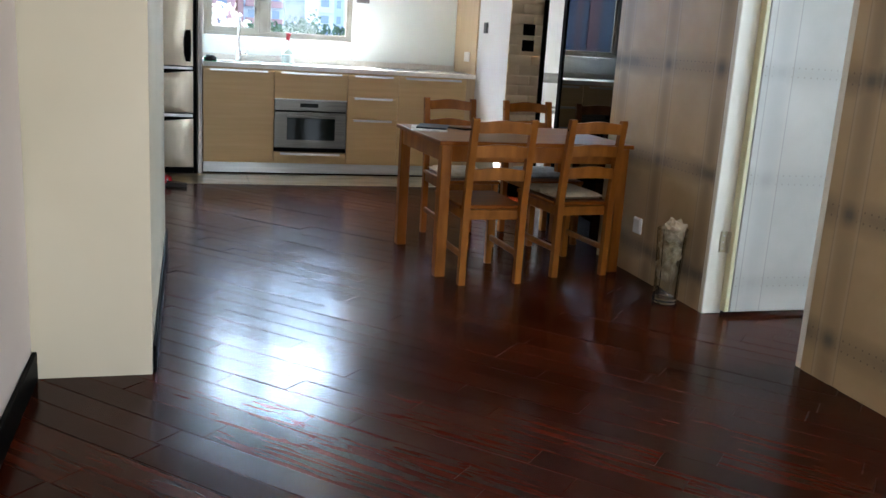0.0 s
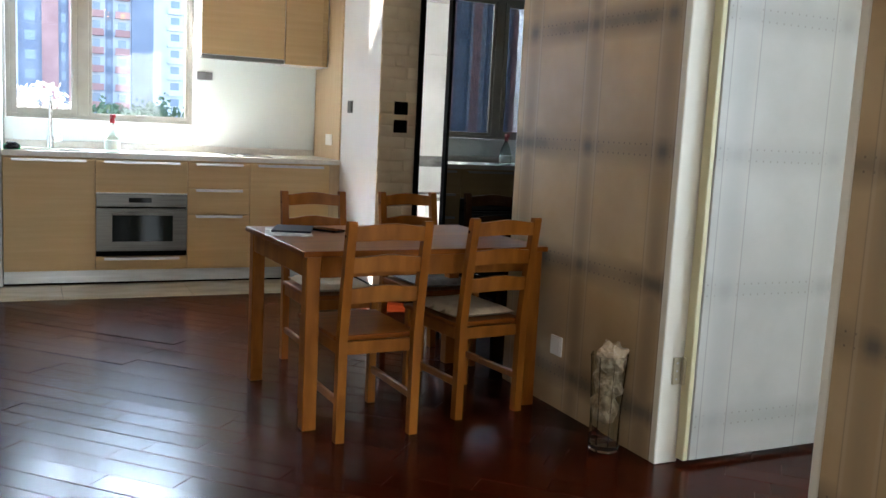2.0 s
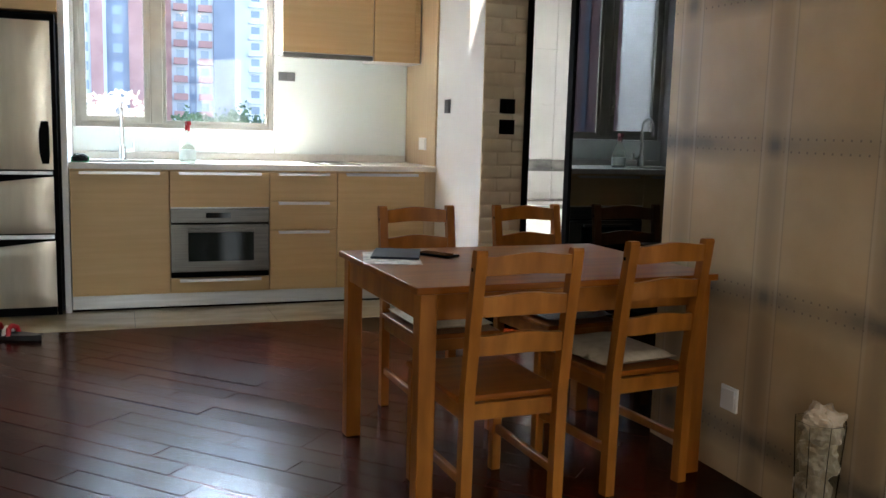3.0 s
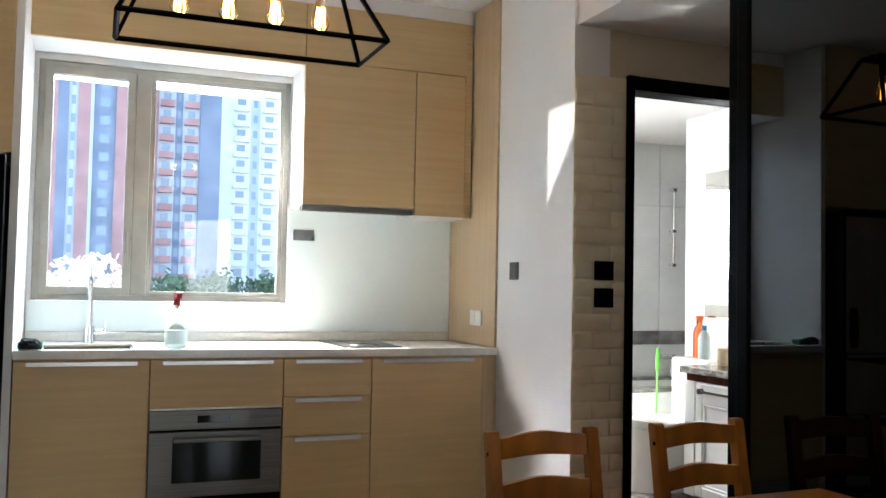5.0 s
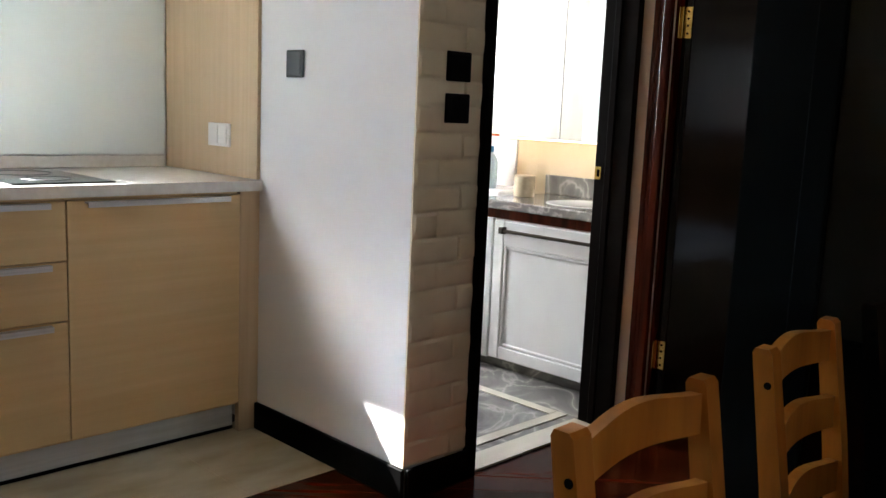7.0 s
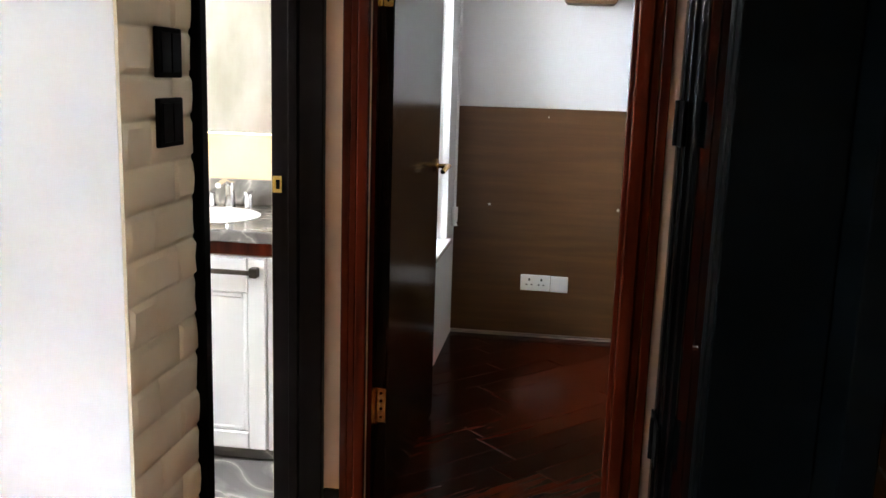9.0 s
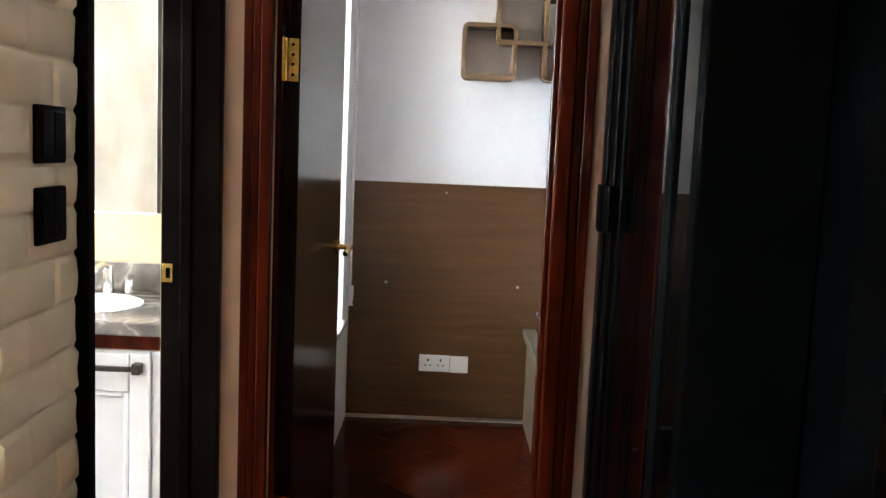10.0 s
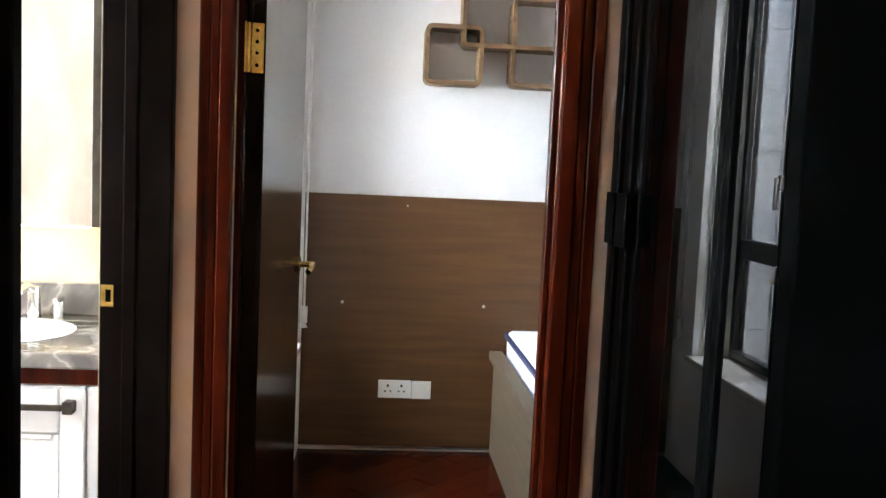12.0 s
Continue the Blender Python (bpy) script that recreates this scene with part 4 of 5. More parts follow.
part("lining", bm_box(3.350, 3.455, -0.984, -0.9705, 0, 2.085, 0.003), M_MAHOG, bed_frame)
part("lining", bm_box(3.350, 3.455, -1.6995, -1.668, 0, 2.085, 0.003), M_MAHOG, bed_frame)
part("lining", bm_box(3.350, 3.455, -1.667, -0.985, 2.085, 2.1195, 0.003), M_MAHOG, bed_frame)
part("stop", bm_box(3.37, 3.40, -1.6675, -1.655, 0, 2.085, 0.002), M_MAHOG, bed_frame)
leaf2 = thing("door_leaf", "glossy dark brown veneered door leaf standing open", "door", (3.376, -0.986, 0), turn=-1.7, kind="structure")
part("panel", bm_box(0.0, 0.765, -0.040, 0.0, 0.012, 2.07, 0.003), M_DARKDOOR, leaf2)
part("handle", joined(bm_cyl(0.024, 0.024, (0.697, -0.048, 0.965), (0.697, -0.041, 0.965), 18), bm_cyl(0.009, 0.009, (0.697, -0.09, 0.965), (0.697, -0.045, 0.965), 10), bm_tube([(0.697, -0.088, 0.965), (0.662, -0.09, 0.968), (0.602, -0.088, 0.962), (0.587, -0.084, 0.955)], 0.009)), M_BRASS, leaf2, "antique brass lever", True)
part("handle", joined(bm_cyl(0.024, 0.024, (0.762, -0.030, 0.965), (0.766, -0.010, 0.965), 18), bm_tube([(0.732, 0.0, 0.965), (0.737, 0.03, 0.965), (0.762, 0.035, 0.965), (0.787, 0.03, 0.968)], 0.009)), M_BRASS, leaf2, "antique brass lever", True)
for hz in (0.275, 1.455, 1.725):
    hg = part("hinge", joined(bm_box(3.3730, 3.3757, -1.022, -0.988, hz, hz + 0.105), bm_box(3.3515, 3.3735, -0.9875, -0.9845, hz, hz + 0.105)), M_BRASS, bed_frame, "polished brass butt hinge")
    part("knuckle", bm_cyl(0.007, 0.007, (3.370, -0.991, hz), (3.370, -0.991, hz + 0.105), 12), M_BRASS, hg)
    for sz in (0.016, 0.042, 0.066, 0.09):
        part("screw", bm_cyl(0.0042, 0.0042, (3.3718, -1.008, hz + sz), (3.3731, -1.008, hz + sz), 8), M_BLACK, hg)

# black gloss wardrobe block
M_POST = varied("charcoal_post", (0.0005, 0.0009, 0.0010), (0.0010, 0.0016, 0.0017), 0.55, size=4, spec=0.03)
M_STRIP = varied("charcoal_frame_paint", (0.0012, 0.0014, 0.0014), (0.0018, 0.0020, 0.0020), 0.25, size=4, spec=0.16)
wardrobe = thing("wardrobe", "tall black wardrobe with mirror gloss panels", "wardrobe", (0, 0, 0))
part("carcass", joined(bm_box(2.292, 3.30, -2.765, -1.985, 0, 2.395), bm_box(2.42, 3.30, -1.984, -1.822, 0, 2.395)), M_BLACK, wardrobe)
part("side_panel", bm_box(2.272, 2.290, -2.766, -1.985, 0.0, 2.395, 0.001), M_BLACK_GLOSS, wardrobe, "black mirror gloss panel")
part("post", bm_box(2.264, 2.418, -1.983, -1.930, 0, 2.395, 0.004, 2), M_POST, wardrobe, "charcoal corner post")
part("post", bm_box(2.378, 2.418, -1.929, -1.750, 0, 2.395, 0.004, 2), M_POST, wardrobe, "charcoal corner post")
part("stile", bm_box(2.4185, 2.468, -1.821, -1.790, 0, 2.395, 0.006, 2), M_POST, wardrobe, "charcoal end stile")
for x0, x1 in ((2.470, 2.688), (2.752, 3.148)):
    dleaf = part("door", bm_box(x0, x1, -1.821, -1.800, 0.03, 2.36, 0.001), M_BLACK_GLOSS, wardrobe, "black mirror gloss door")
    part("knob", bm_cyl(0.006, 0.006, (x0 + 0.10, -1.7998, 0.72), (x0 + 0.10, -1.794, 0.72), 10), M_CHROME, dleaf)
part("stile", joined(bm_box(2.690, 2.718, -1.821, -1.793, 0, 2.395, 0.006, 2), bm_box(2.722, 2.750, -1.821, -1.795, 0, 2.395, 0.006, 2)), M_POST, wardrobe, "charcoal meeting stiles")
for x0, x1, y in ((3.151, 3.176, -1.795), (3.180, 3.222, -1.782), (3.228, 3.244, -1.788), (3.250, 3.299, -1.777)):
    part("frame_strip", bm_box(x0, x1, -1.821, y, 0, 2.395, 0.005, 2), M_STRIP, wardrobe, "charcoal frame strip")
for hz in (0.30, 1.125, 2.0):
    part("hinge", joined(bm_box(3.150, 3.300, -1.776, -1.770, hz, hz + 0.11, 0.002), bm_cyl(0.008, 0.008, (3.225, -1.768, hz), (3.225, -1.768, hz + 0.11), 10)), M_BLACK, wardrobe, "black butt hinge")

# ---- bathroom ----
M_TILE_W = varied("white_marble_tile", (0.66, 0.67, 0.67), (0.78, 0.79, 0.79), 0.12, (1, 1, 1), 2.2)
M_TILE_G = varied("grey_marble_tile", (0.12, 0.12, 0.12), (0.30, 0.30, 0.29), 0.15, (1, 1, 2.5), 5.0)
M_TILE_B = varied("beige_bathroom_tile", (0.58, 0.47, 0.32), (0.66, 0.55, 0.40), 0.25, size=3)
M_CERAMIC = material("white_ceramic", (0.80, 0.80, 0.79), 0.08)
M_BRONZE = varied("dark_bronze", (0.05, 0.042, 0.035), (0.10, 0.085, 0.07), 0.35, size=20, metal=0.8)
M_VANITY = varied("white_lacquer", (0.62, 0.63, 0.63), (0.70, 0.71, 0.71), 0.3, size=3)


def veined(name, base, vein, rough=0.12):
    m = material(name, base, rough)
    w = node(m, "ShaderNodeTexNoise", Scale=2.6, Detail=5.0, Distortion=1.6)
    link(m, coords(m, (1, 1, 1)), w.inputs["Vector"])
    thin = sums(m, "ABSOLUTE", sums(m, "SUBTRACT", w.outputs["Fac"], 0.5))
    link(m, ramp(m, thin, [(0.0, vein), (0.025, tuple((a + 2 * b) / 3 for a, b in zip(vein, base))), (0.10, base)]), bsdf(m).inputs["Base Color"])
    return m


M_DKMARBLE = veined("dark_grey_marble", (0.13, 0.125, 0.12), (0.40, 0.38, 0.35))
BX0, BX1, BY0, BY1 = 2.60, 4.12, -0.69, 1.75
solid("wall_bathroom_west", bm_box(2.501, 2.60, -0.689, 1.85, 0, 2.40), M_MARBLE_F, "cream marble bathroom wall", "wall")
bath_n = solid("wall_bathroom_north", joined(bm_box(3.10, 5.10, BY1, 1.85, 0, 2.40), bm_box(2.60, 2.64, BY1, 1.85, 0, 2.40), bm_box(2.64, 3.10, BY1, 1.85, 0, 1.12), bm_box(2.64, 3.10, BY1, 1.85, 2.10, 2.40)), M_TILE_W, "white marble tiled bathroom wall", "wall")
bath_e = solid("wall_bathroom_east", bm_box(BX1, 4.22, -0.689, 0.36, 0, 2.40), M_TILE_B, "beige bathroom wall behind mirror", "wall")
for side, piece in zip(("side", "end", "over"), (bm_box(4.11, 4.22, 0.361, 0.83, 0, 2.40), bm_box(4.22, 5.10, 0.752, 0.83, 0, 2.40), bm_box(5.0, 5.10, 0.83, BY1, 0, 2.40))):
    solid("wall_alcove_" + side, piece, M_TILE_W, "white tiled bath alcove walls", "wall")
solid("wall_bathroom_south", bm_box(3.451, 4.22, -0.775, -0.69, 0, 2.40), M_TILE_W, "white bathroom wall beside its door", "wall")
for j, (z0, z1, mt) in enumerate(((0.0, 0.60, M_TILE_W), (0.604, 0.795, M_TILE_W), (0.799, 0.905, M_TILE_G), (0.909, 1.40, M_TILE_W), (1.404, 1.895, M_TILE_W), (1.899, 2.398, M_TILE_W))):
    for i in range(4):
        x0 = 3.14 + 0.465 * i
        part("tile", bm_box(x0, x0 + 0.461, BY1 - 0.010, BY1 - 0.0005, z0, z1, 0.0015), mt, bath_n)
bwin = thing("window_2", "narrow aluminium bathroom window", "window", (0, 0, 0), kind="structure")
window_frame(bwin, 2.642, 3.098, 1.122, 2.098, 0.03, 1.77, 1.82, M_ALU)
part("mullion", bm_box(2.86, 2.88, 1.77, 1.82, 1.153, 2.067, 0.002), M_ALU, bwin)
for x0, x1 in ((2.673, 2.859), (2.881, 3.067)):
    bp = part("pane", bm_box(x0, x1, 1.79, 1.794, 1.153, 2.067), M_GLASS, bwin)
    bp.visible_shadow = False
bath_floor = solid("floor_bathroom", bm_box(2.60, 5.0, -0.684, BY1, -0.005, 0.002), M_DKMARBLE, "dark veined marble bathroom floor with cream border", "floor")
for x0, x1, y0, y1 in ((2.70, 3.34, -0.635, -0.585), (3.29, 3.34, -0.584, 0.80), (2.70, 2.75, -0.584, 0.80)):
    part("border_strip", bm_box(x0, x1, y0, y1, 0.002, 0.006, 0.001), M_MARBLE_F, bath_floor, "cream marble border")

vanity = thing("vanity_unit", "white panelled vanity unit with a marble base", "cabinet", (3.60, 0, 0))
VY0, VY1 = -0.66, 0.13
part("body", bm_box(0.018, 0.51, VY0, VY1, 0.045, 0.74, 0.002), M_VANITY, vanity)
part("base", bm_box(0.03, 0.51, VY0, VY1, 0.004, 0.045), M_DKMARBLE, vanity, "dark marble plinth")
part("rail", bm_box(0.008, 0.017, VY0, VY1, 0.70, 0.745), M_MAHOG, vanity, "brown shadow rail")
y0, y1 = -0.585, 0.030
dd = part("door", bm_box(0.006, 0.017, y0, y1, 0.050, 0.695, 0.003), M_VANITY, vanity)
part("moulding", joined(bm_box(-0.008, 0.0055, y0 + 0.002, y0 + 0.060, 0.052, 0.693, 0.004), bm_box(-0.008, 0.0055, y1 - 0.060, y1 - 0.002, 0.052, 0.693, 0.004), bm_box(-0.008, 0.0055, y0 + 0.061, y1 - 0.061, 0.052, 0.110, 0.004), bm_box(-0.008, 0.0055, y0 + 0.061, y1 - 0.061, 0.580, 0.693, 0.004)), M_VANITY, dd)
part("panel_bead", joined(bm_box(-0.003, 0.0058, y0 + 0.061, y0 + 0.078, 0.111, 0.579, 0.004), bm_box(-0.003, 0.0058, y1 - 0.078, y1 - 0.061, 0.111, 0.579, 0.004), bm_box(-0.003, 0.0058, y0 + 0.079, y1 - 0.079, 0.111, 0.128, 0.004), bm_box(-0.003, 0.0058, y0 + 0.079, y1 - 0.079, 0.562, 0.579, 0.004)), M_VANITY, dd)
part("handle", joined(bm_box(-0.040, -0.031, -0.54, -0.05, 0.645, 0.660, 0.002), bm_box(-0.041, -0.0085, -0.566, -0.540, 0.637, 0.668, 0.003), bm_box(-0.041, -0.0085, -0.050, -0.024, 0.637, 0.668, 0.003)), M_BRONZE, dd, "bronze bar handle")
part("side_stile", bm_box(-0.002, 0.017, VY0, -0.588, 0.050, 0.698, 0.003), M_VANITY, vanity)
part("pilaster", bm_box(-0.010, 0.017, 0.034, VY1, 0.045, 0.70, 0.004), M_VANITY, vanity)
counter = thing("marble_counter", "grey veined marble vanity counter with basin", "worktop", (3.58, 0, 0))
part("slab", bm_box(-0.012, 0.53, VY0 - 0.02, VY1 + 0.02, 0.746, 0.785, 0.006, 2), M_DKMARBLE, counter)
part("upstand", bm_box(0.515, 0.535, VY0 - 0.02, VY1 + 0.02, 0.786, 0.88, 0.002), M_DKMARBLE, counter)
basin = bm_lathe([(0.005, 0.7858), (0.150, 0.7862), (0.172, 0.7885), (0.178, 0.7875), (0.178, 0.7855)], 28, (0.25, -0.30, 0))
part("basin", basin, M_CERAMIC, counter, "white oval basin", True)
btap = thing("basin_tap", "chrome cross-handle basin tap on marble", "tap", (4.03, -0.30, 0.786))
part("spout", joined(bm_cyl(0.02, 0.018, (0, 0, 0), (0, 0, 0.09), 16), bm_tube([(0, 0, 0.08), (-0.05, 0, 0.10), (-0.11, 0, 0.09)], 0.011, 10), bm_cyl(0.016, 0.016, (0, -0.07, 0), (0, -0.07, 0.05), 12), bm_cyl(0.016, 0.016, (0, 0.07, 0), (0, 0.07, 0.05), 12), bm_cyl(0.007, 0.007, (-0.03, -0.07, 0.055), (0.03, -0.07, 0.055), 8), bm_cyl(0.007, 0.007, (-0.03, 0.07, 0.055), (0.03, 0.07, 0.055), 8)), M_CHROME, btap, smooth=True)
M_STRIPLIGHT = glow("warm_light_strip", (1.0, 0.82, 0.52), 1.4)
M_MIRROR = material("mirror_silver", (0.9, 0.92, 0.92), 0.01, 1.0)
cabinet_m = thing("mirror_cabinet", "mirrored bathroom wall cabinet", "mirror", (3.98, 0, 0))
part("box", bm_box(0.008, 0.139, -0.505, 0.45, 1.058, 1.98, 0.002), M_BRONZE, cabinet_m, "dark cabinet carcass")
for y0, y1 in ((-0.476, -0.015), (-0.012, 0.45)):
    part("mirror_door", bm_box(0.0, 0.007, y0, y1, 1.060, 1.978, 0.001), M_MIRROR, cabinet_m)
part("edge_strip", bm_box(0.0, 0.007, -0.505, -0.478, 1.060, 1.978, 0.001), M_BRONZE, cabinet_m, "dark edge strip")
part("light_strip", bm_box(0.05, 0.09, -0.45, 0.40, 1.050, 1.0575, 0.001), M_STRIPLIGHT, cabinet_m, "warm light strip under the cabinet")

toilet = thing("toilet", "white ceramic toilet with a closed lid", "toilet", (3.42, 0.42, 0))
def oval(r, z, n=28, back=0.40):
    pts = []
    for k in range(n):
        a = 2 * math.pi * k / n
        x = -math.cos(a)
        pts.append(((0.26 + 0.26 * x if x < 0 else 0.26 + (back - 0.26) * x) , r * math.sin(a), z))
    return pts
def bm_loft(rings):
    bm = bmesh.new()
    rs = [[bm.verts.new(p) for p in ring] for ring in rings]
    n = len(rs[0])
    for a, b in zip(rs, rs[1:]):
        for k in range(n):
            bm.faces.new((a[k], a[(k + 1) % n], b[(k + 1) % n], b[k]))
    bm.faces.new(rs[0][::-1])
    bm.faces.new(rs[-1])
    bmesh.ops.recalc_face_normals(bm, faces=bm.faces[:])
    return bm
part("bowl", bm_loft([oval(0.13, 0.004), oval(0.14, 0.10), oval(0.165, 0.28), oval(0.185, 0.36), oval(0.187, 0.385)]), M_CERAMIC, toilet, smooth=True)
part("lid", bm_loft([oval(0.186, 0.388), oval(0.190, 0.394), oval(0.190, 0.425), oval(0.180, 0.434)]), M_CERAMIC, toilet, smooth=True)
part("cistern", bm_box(0.42, 0.695, -0.19, 0.19, 0.004, 0.80, 0.018, 3), M_CERAMIC, toilet)
bath = thing("bathtub", "white bathtub with dark marble surround", "bathtub", (3.47, 1.02, 0))
part("apron", bm_box(0.0, 1.50, -0.03, 0.0, 0.004, 0.52, 0.003), M_TILE_W, bath)
part("rim", joined(bm_box(0.0, 1.50, -0.034, 0.07, 0.521, 0.55, 0.006, 2), bm_box(0.0, 1.50, 0.62, 0.705, 0.521, 0.55, 0.006), bm_box(0.0, 0.08, 0.07, 0.62, 0.521, 0.55), bm_box(1.42, 1.50, 0.07, 0.62, 0.521, 0.55)), M_DKMARBLE, bath, "dark marble rim")
part("tub", joined(bm_box(0.07, 1.43, 0.06, 0.63, 0.10, 0.13), bm_box(0.06, 0.08, 0.06, 0.63, 0.10, 0.53), bm_box(1.42, 1.44, 0.06, 0.63, 0.10, 0.53), bm_box(0.07, 1.43, 0.05, 0.07, 0.10, 0.53), bm_box(0.07, 1.43, 0.62, 0.64, 0.10, 0.53)), M_CERAMIC, bath)
shower = thing("shower_rail", "chrome shower slide rail on the tiled wall", "shower", (4.63, BY1 - 0.012, 0.28))
part("rail", bm_cyl(0.010, 0.010, (0, -0.05, 1.15), (0, -0.05, 1.75), 12), M_CHROME, shower, smooth=True)
for z in (1.15, 1.42, 1.75):
    part("bracket", joined(bm_cyl(0.012, 0.012, (0, -0.065, z), (0, 0, z), 10), bm_box(-0.03, 0.022, -0.065, -0.035, z - 0.014, z + 0.014, 0.004)), M_CHROME, shower)
mixer = thing("bath_mixer", "chrome bath mixer with a hanging hose", "tap", (4.60, BY1 - 0.012, 0.70))
part("body", joined(bm_box(-0.09, 0.06, -0.07, -0.03, -0.02, 0.025, 0.008, 2), bm_cyl(0.014, 0.014, (-0.06, -0.04, 0), (-0.06, 0, 0), 10), bm_cyl(0.014, 0.014, (0.04, -0.04, 0), (0.04, 0, 0), 10), bm_tube([(-0.01, -0.07, 0), (-0.03, -0.14, 0.015), (-0.04, -0.17, 0.005)], 0.014)), M_CHROME, mixer, smooth=True)
part("hose", bm_tube([(0.05, -0.05, -0.01), (0.06, -0.06, -0.10), (0.04, -0.07, -0.19), (0.0, -0.07, -0.195), (-0.01, -0.06, -0.10), (0.02, -0.05, -0.03)], 0.006), M_CHROME, mixer, smooth=True)


def plastic_bottle(label, at, body_color, cap_color, h, r, trigger=False):
    ob = thing("cleaner_bottle", label, "bottle", at, "cleaning bottles")
    m1 = varied("bottle_plastic", tuple(c * 0.8 for c in body_color), body_color, 0.3, size=8)
    m2 = varied("cap_plastic", tuple(c * 0.8 for c in cap_color), cap_color, 0.35, size=8)
    part("bottle_body", bm_lathe([(r * 0.92, 0), (r, 0.01), (r, h * 0.62), (r * 0.7, h * 0.76), (r * 0.36, h * 0.84), (r * 0.34, h * 0.86)], 18), m1, ob, smooth=True)
    if trigger:
        part("trigger", joined(bm_cyl(r * 0.4, r * 0.34, (0, 0, h * 0.86), (0, 0, h * 0.94), 12), bm_box(-r * 0.9, r * 0.5, -r * 0.3, r * 0.3, h * 0.93, h * 1.03, 0.003)), m2, ob)
    else:
        part("cap", bm_cyl(r * 0.42, r * 0.38, (0, 0, h * 0.86), (0, 0, h), 14), m2, ob)
    return ob


plastic_bottle("red bottle of bathroom cleaner on the cistern", (3.97, 0.50, 0.80), (0.62, 0.05, 0.03), (0.45, 0.02, 0.02), 0.25, 0.034)
plastic_bottle("orange trigger bottle on the cistern", (3.94, 0.44, 0.80), (0.85, 0.22, 0.03), (0.85, 0.16, 0.02), 0.26, 0.034, True)
plastic_bottle("clear bottle with blue cap on the cistern", (3.90, 0.35, 0.80), (0.55, 0.70, 0.78), (0.05, 0.30, 0.70), 0.21, 0.038)
M_GREEN = varied("green_plastic", (0.10, 0.45, 0.05), (0.16, 0.58, 0.09), 0.35, size=8)
brush = thing("toilet_brush", "green long-handled toilet brush in a holder", "brush", (3.80, 0.72, 0.002))
part("holder", bm_lathe([(0.05, 0.0), (0.055, 0.01), (0.045, 0.16), (0.038, 0.16), (0.045, 0.02), (0.004, 0.015)], 18), M_PLASTIC_W, brush, "white plastic holder", True)
part("brush_handle", joined(bm_cyl(0.006, 0.006, (0, 0, 0.10), (0.015, 0, 0.70), 10), bm_lathe([(0.006, 0.68), (0.013, 0.71), (0.014, 0.80), (0.009, 0.84), (0.003, 0.845)], 14, (0.016, 0, 0))), M_GREEN, brush, "bright green handle", True)
cup = thing("tissue_roll", "cream paper roll standing on the vanity", "roll", (3.84, 0.07, 0.786))
part("roll", bm_lathe([(0.048, 0), (0.05, 0.004), (0.05, 0.098), (0.046, 0.102), (0.018, 0.102), (0.017, 0.06)], 24), M_CUSHION, cup, smooth=True)

# ---- bedroom ----
M_WAINSCOT = wood("brown_wood_panel", (0.070, 0.028, 0.007), (0.118, 0.054, 0.0155), (1, 1.1, 15), 2.2, 0.5, world_space=True)
M_SHELF = wood("walnut_shelf", (0.12, 0.065, 0.028), (0.22, 0.13, 0.062), (3, 1.2, 14), 3.0, 0.5, world_space=True)
M_BEDBASE = wood("grey_oak_base", (0.070, 0.050, 0.028), (0.115, 0.086, 0.052), (1.0, 3, 20), 2.0, 0.55, world_space=True)
solid("wall_bedroom_east", bm_box(5.312, 5.42, -4.6, -0.75, 0, 2.40), M_WHITE, "white bedroom wall over a wooden panel", "wall")
WBX0, WBX1, WBZ0, WBZ1 = 4.30, 5.06, 0.52, 2.05
solid("wall_bedroom_north", joined(bm_box(3.455, WBX0, -0.965, -0.776, 0, 2.40), bm_box(WBX1, 5.312, -0.965, -0.776, 0, 2.40), bm_box(WBX0, WBX1, -0.965, -0.776, 0, WBZ0), bm_box(WBX0, WBX1, -0.965, -0.776, WBZ1, 2.40)), M_WHITE, "white bedroom wall with a deep window", "wall")
solid("wall_bedroom_south", bm_box(3.455, 5.42, -4.6, -4.5, 0, 2.40), M_WHITE, "plain white bedroom wall", "wall")
solid("wall_bedroom_west", bm_box(3.35, 3.455, -4.5, -2.601, 0, 2.40), M_WHITE, "plain white bedroom wall", "wall")
wains = thing("wall_panelling", "brown wood grain panel along bedroom wall", "panelling", (5.29, 0, 0), kind="structure")
part("board", bm_box(0.0, 0.021, -2.30, -0.967, 0.022, 1.140, 0.001), M_WAINSCOT, wains)
part("board", bm_box(0.0, 0.021, -3.60, -2.302, 0.022, 1.140, 0.001), M_WAINSCOT, wains)
part("sealant", bm_box(0.004, 0.021, -3.6, -0.967, 0.002, 0.012), M_PLINTH, wains, "white sealant line at the floor")
for y in (-1.141, -1.765):
    part("screw", bm_cyl(0.007, 0.007, (-0.003, y, 0.667), (0.0, y, 0.667), 10), M_ALU, wains, "bright screw head")
part("screw", bm_cyl(0.004, 0.004, (-0.002, -1.41, 1.10), (0.0, -1.41, 1.10), 8), M_ALU, wains, "bright screw head")
wall_plate("wall_socket", "white double socket low on panelling", pose(5.289, -1.385, 0.285, 0, 0, -90), 0.146, 0.08, M_PLASTIC_W, 0, 2)
wall_plate("wall_socket", "white blank plate low on panelling", pose(5.289, -1.503, 0.283, 0, 0, -90), 0.086, 0.08, M_PLASTIC_W, 1)


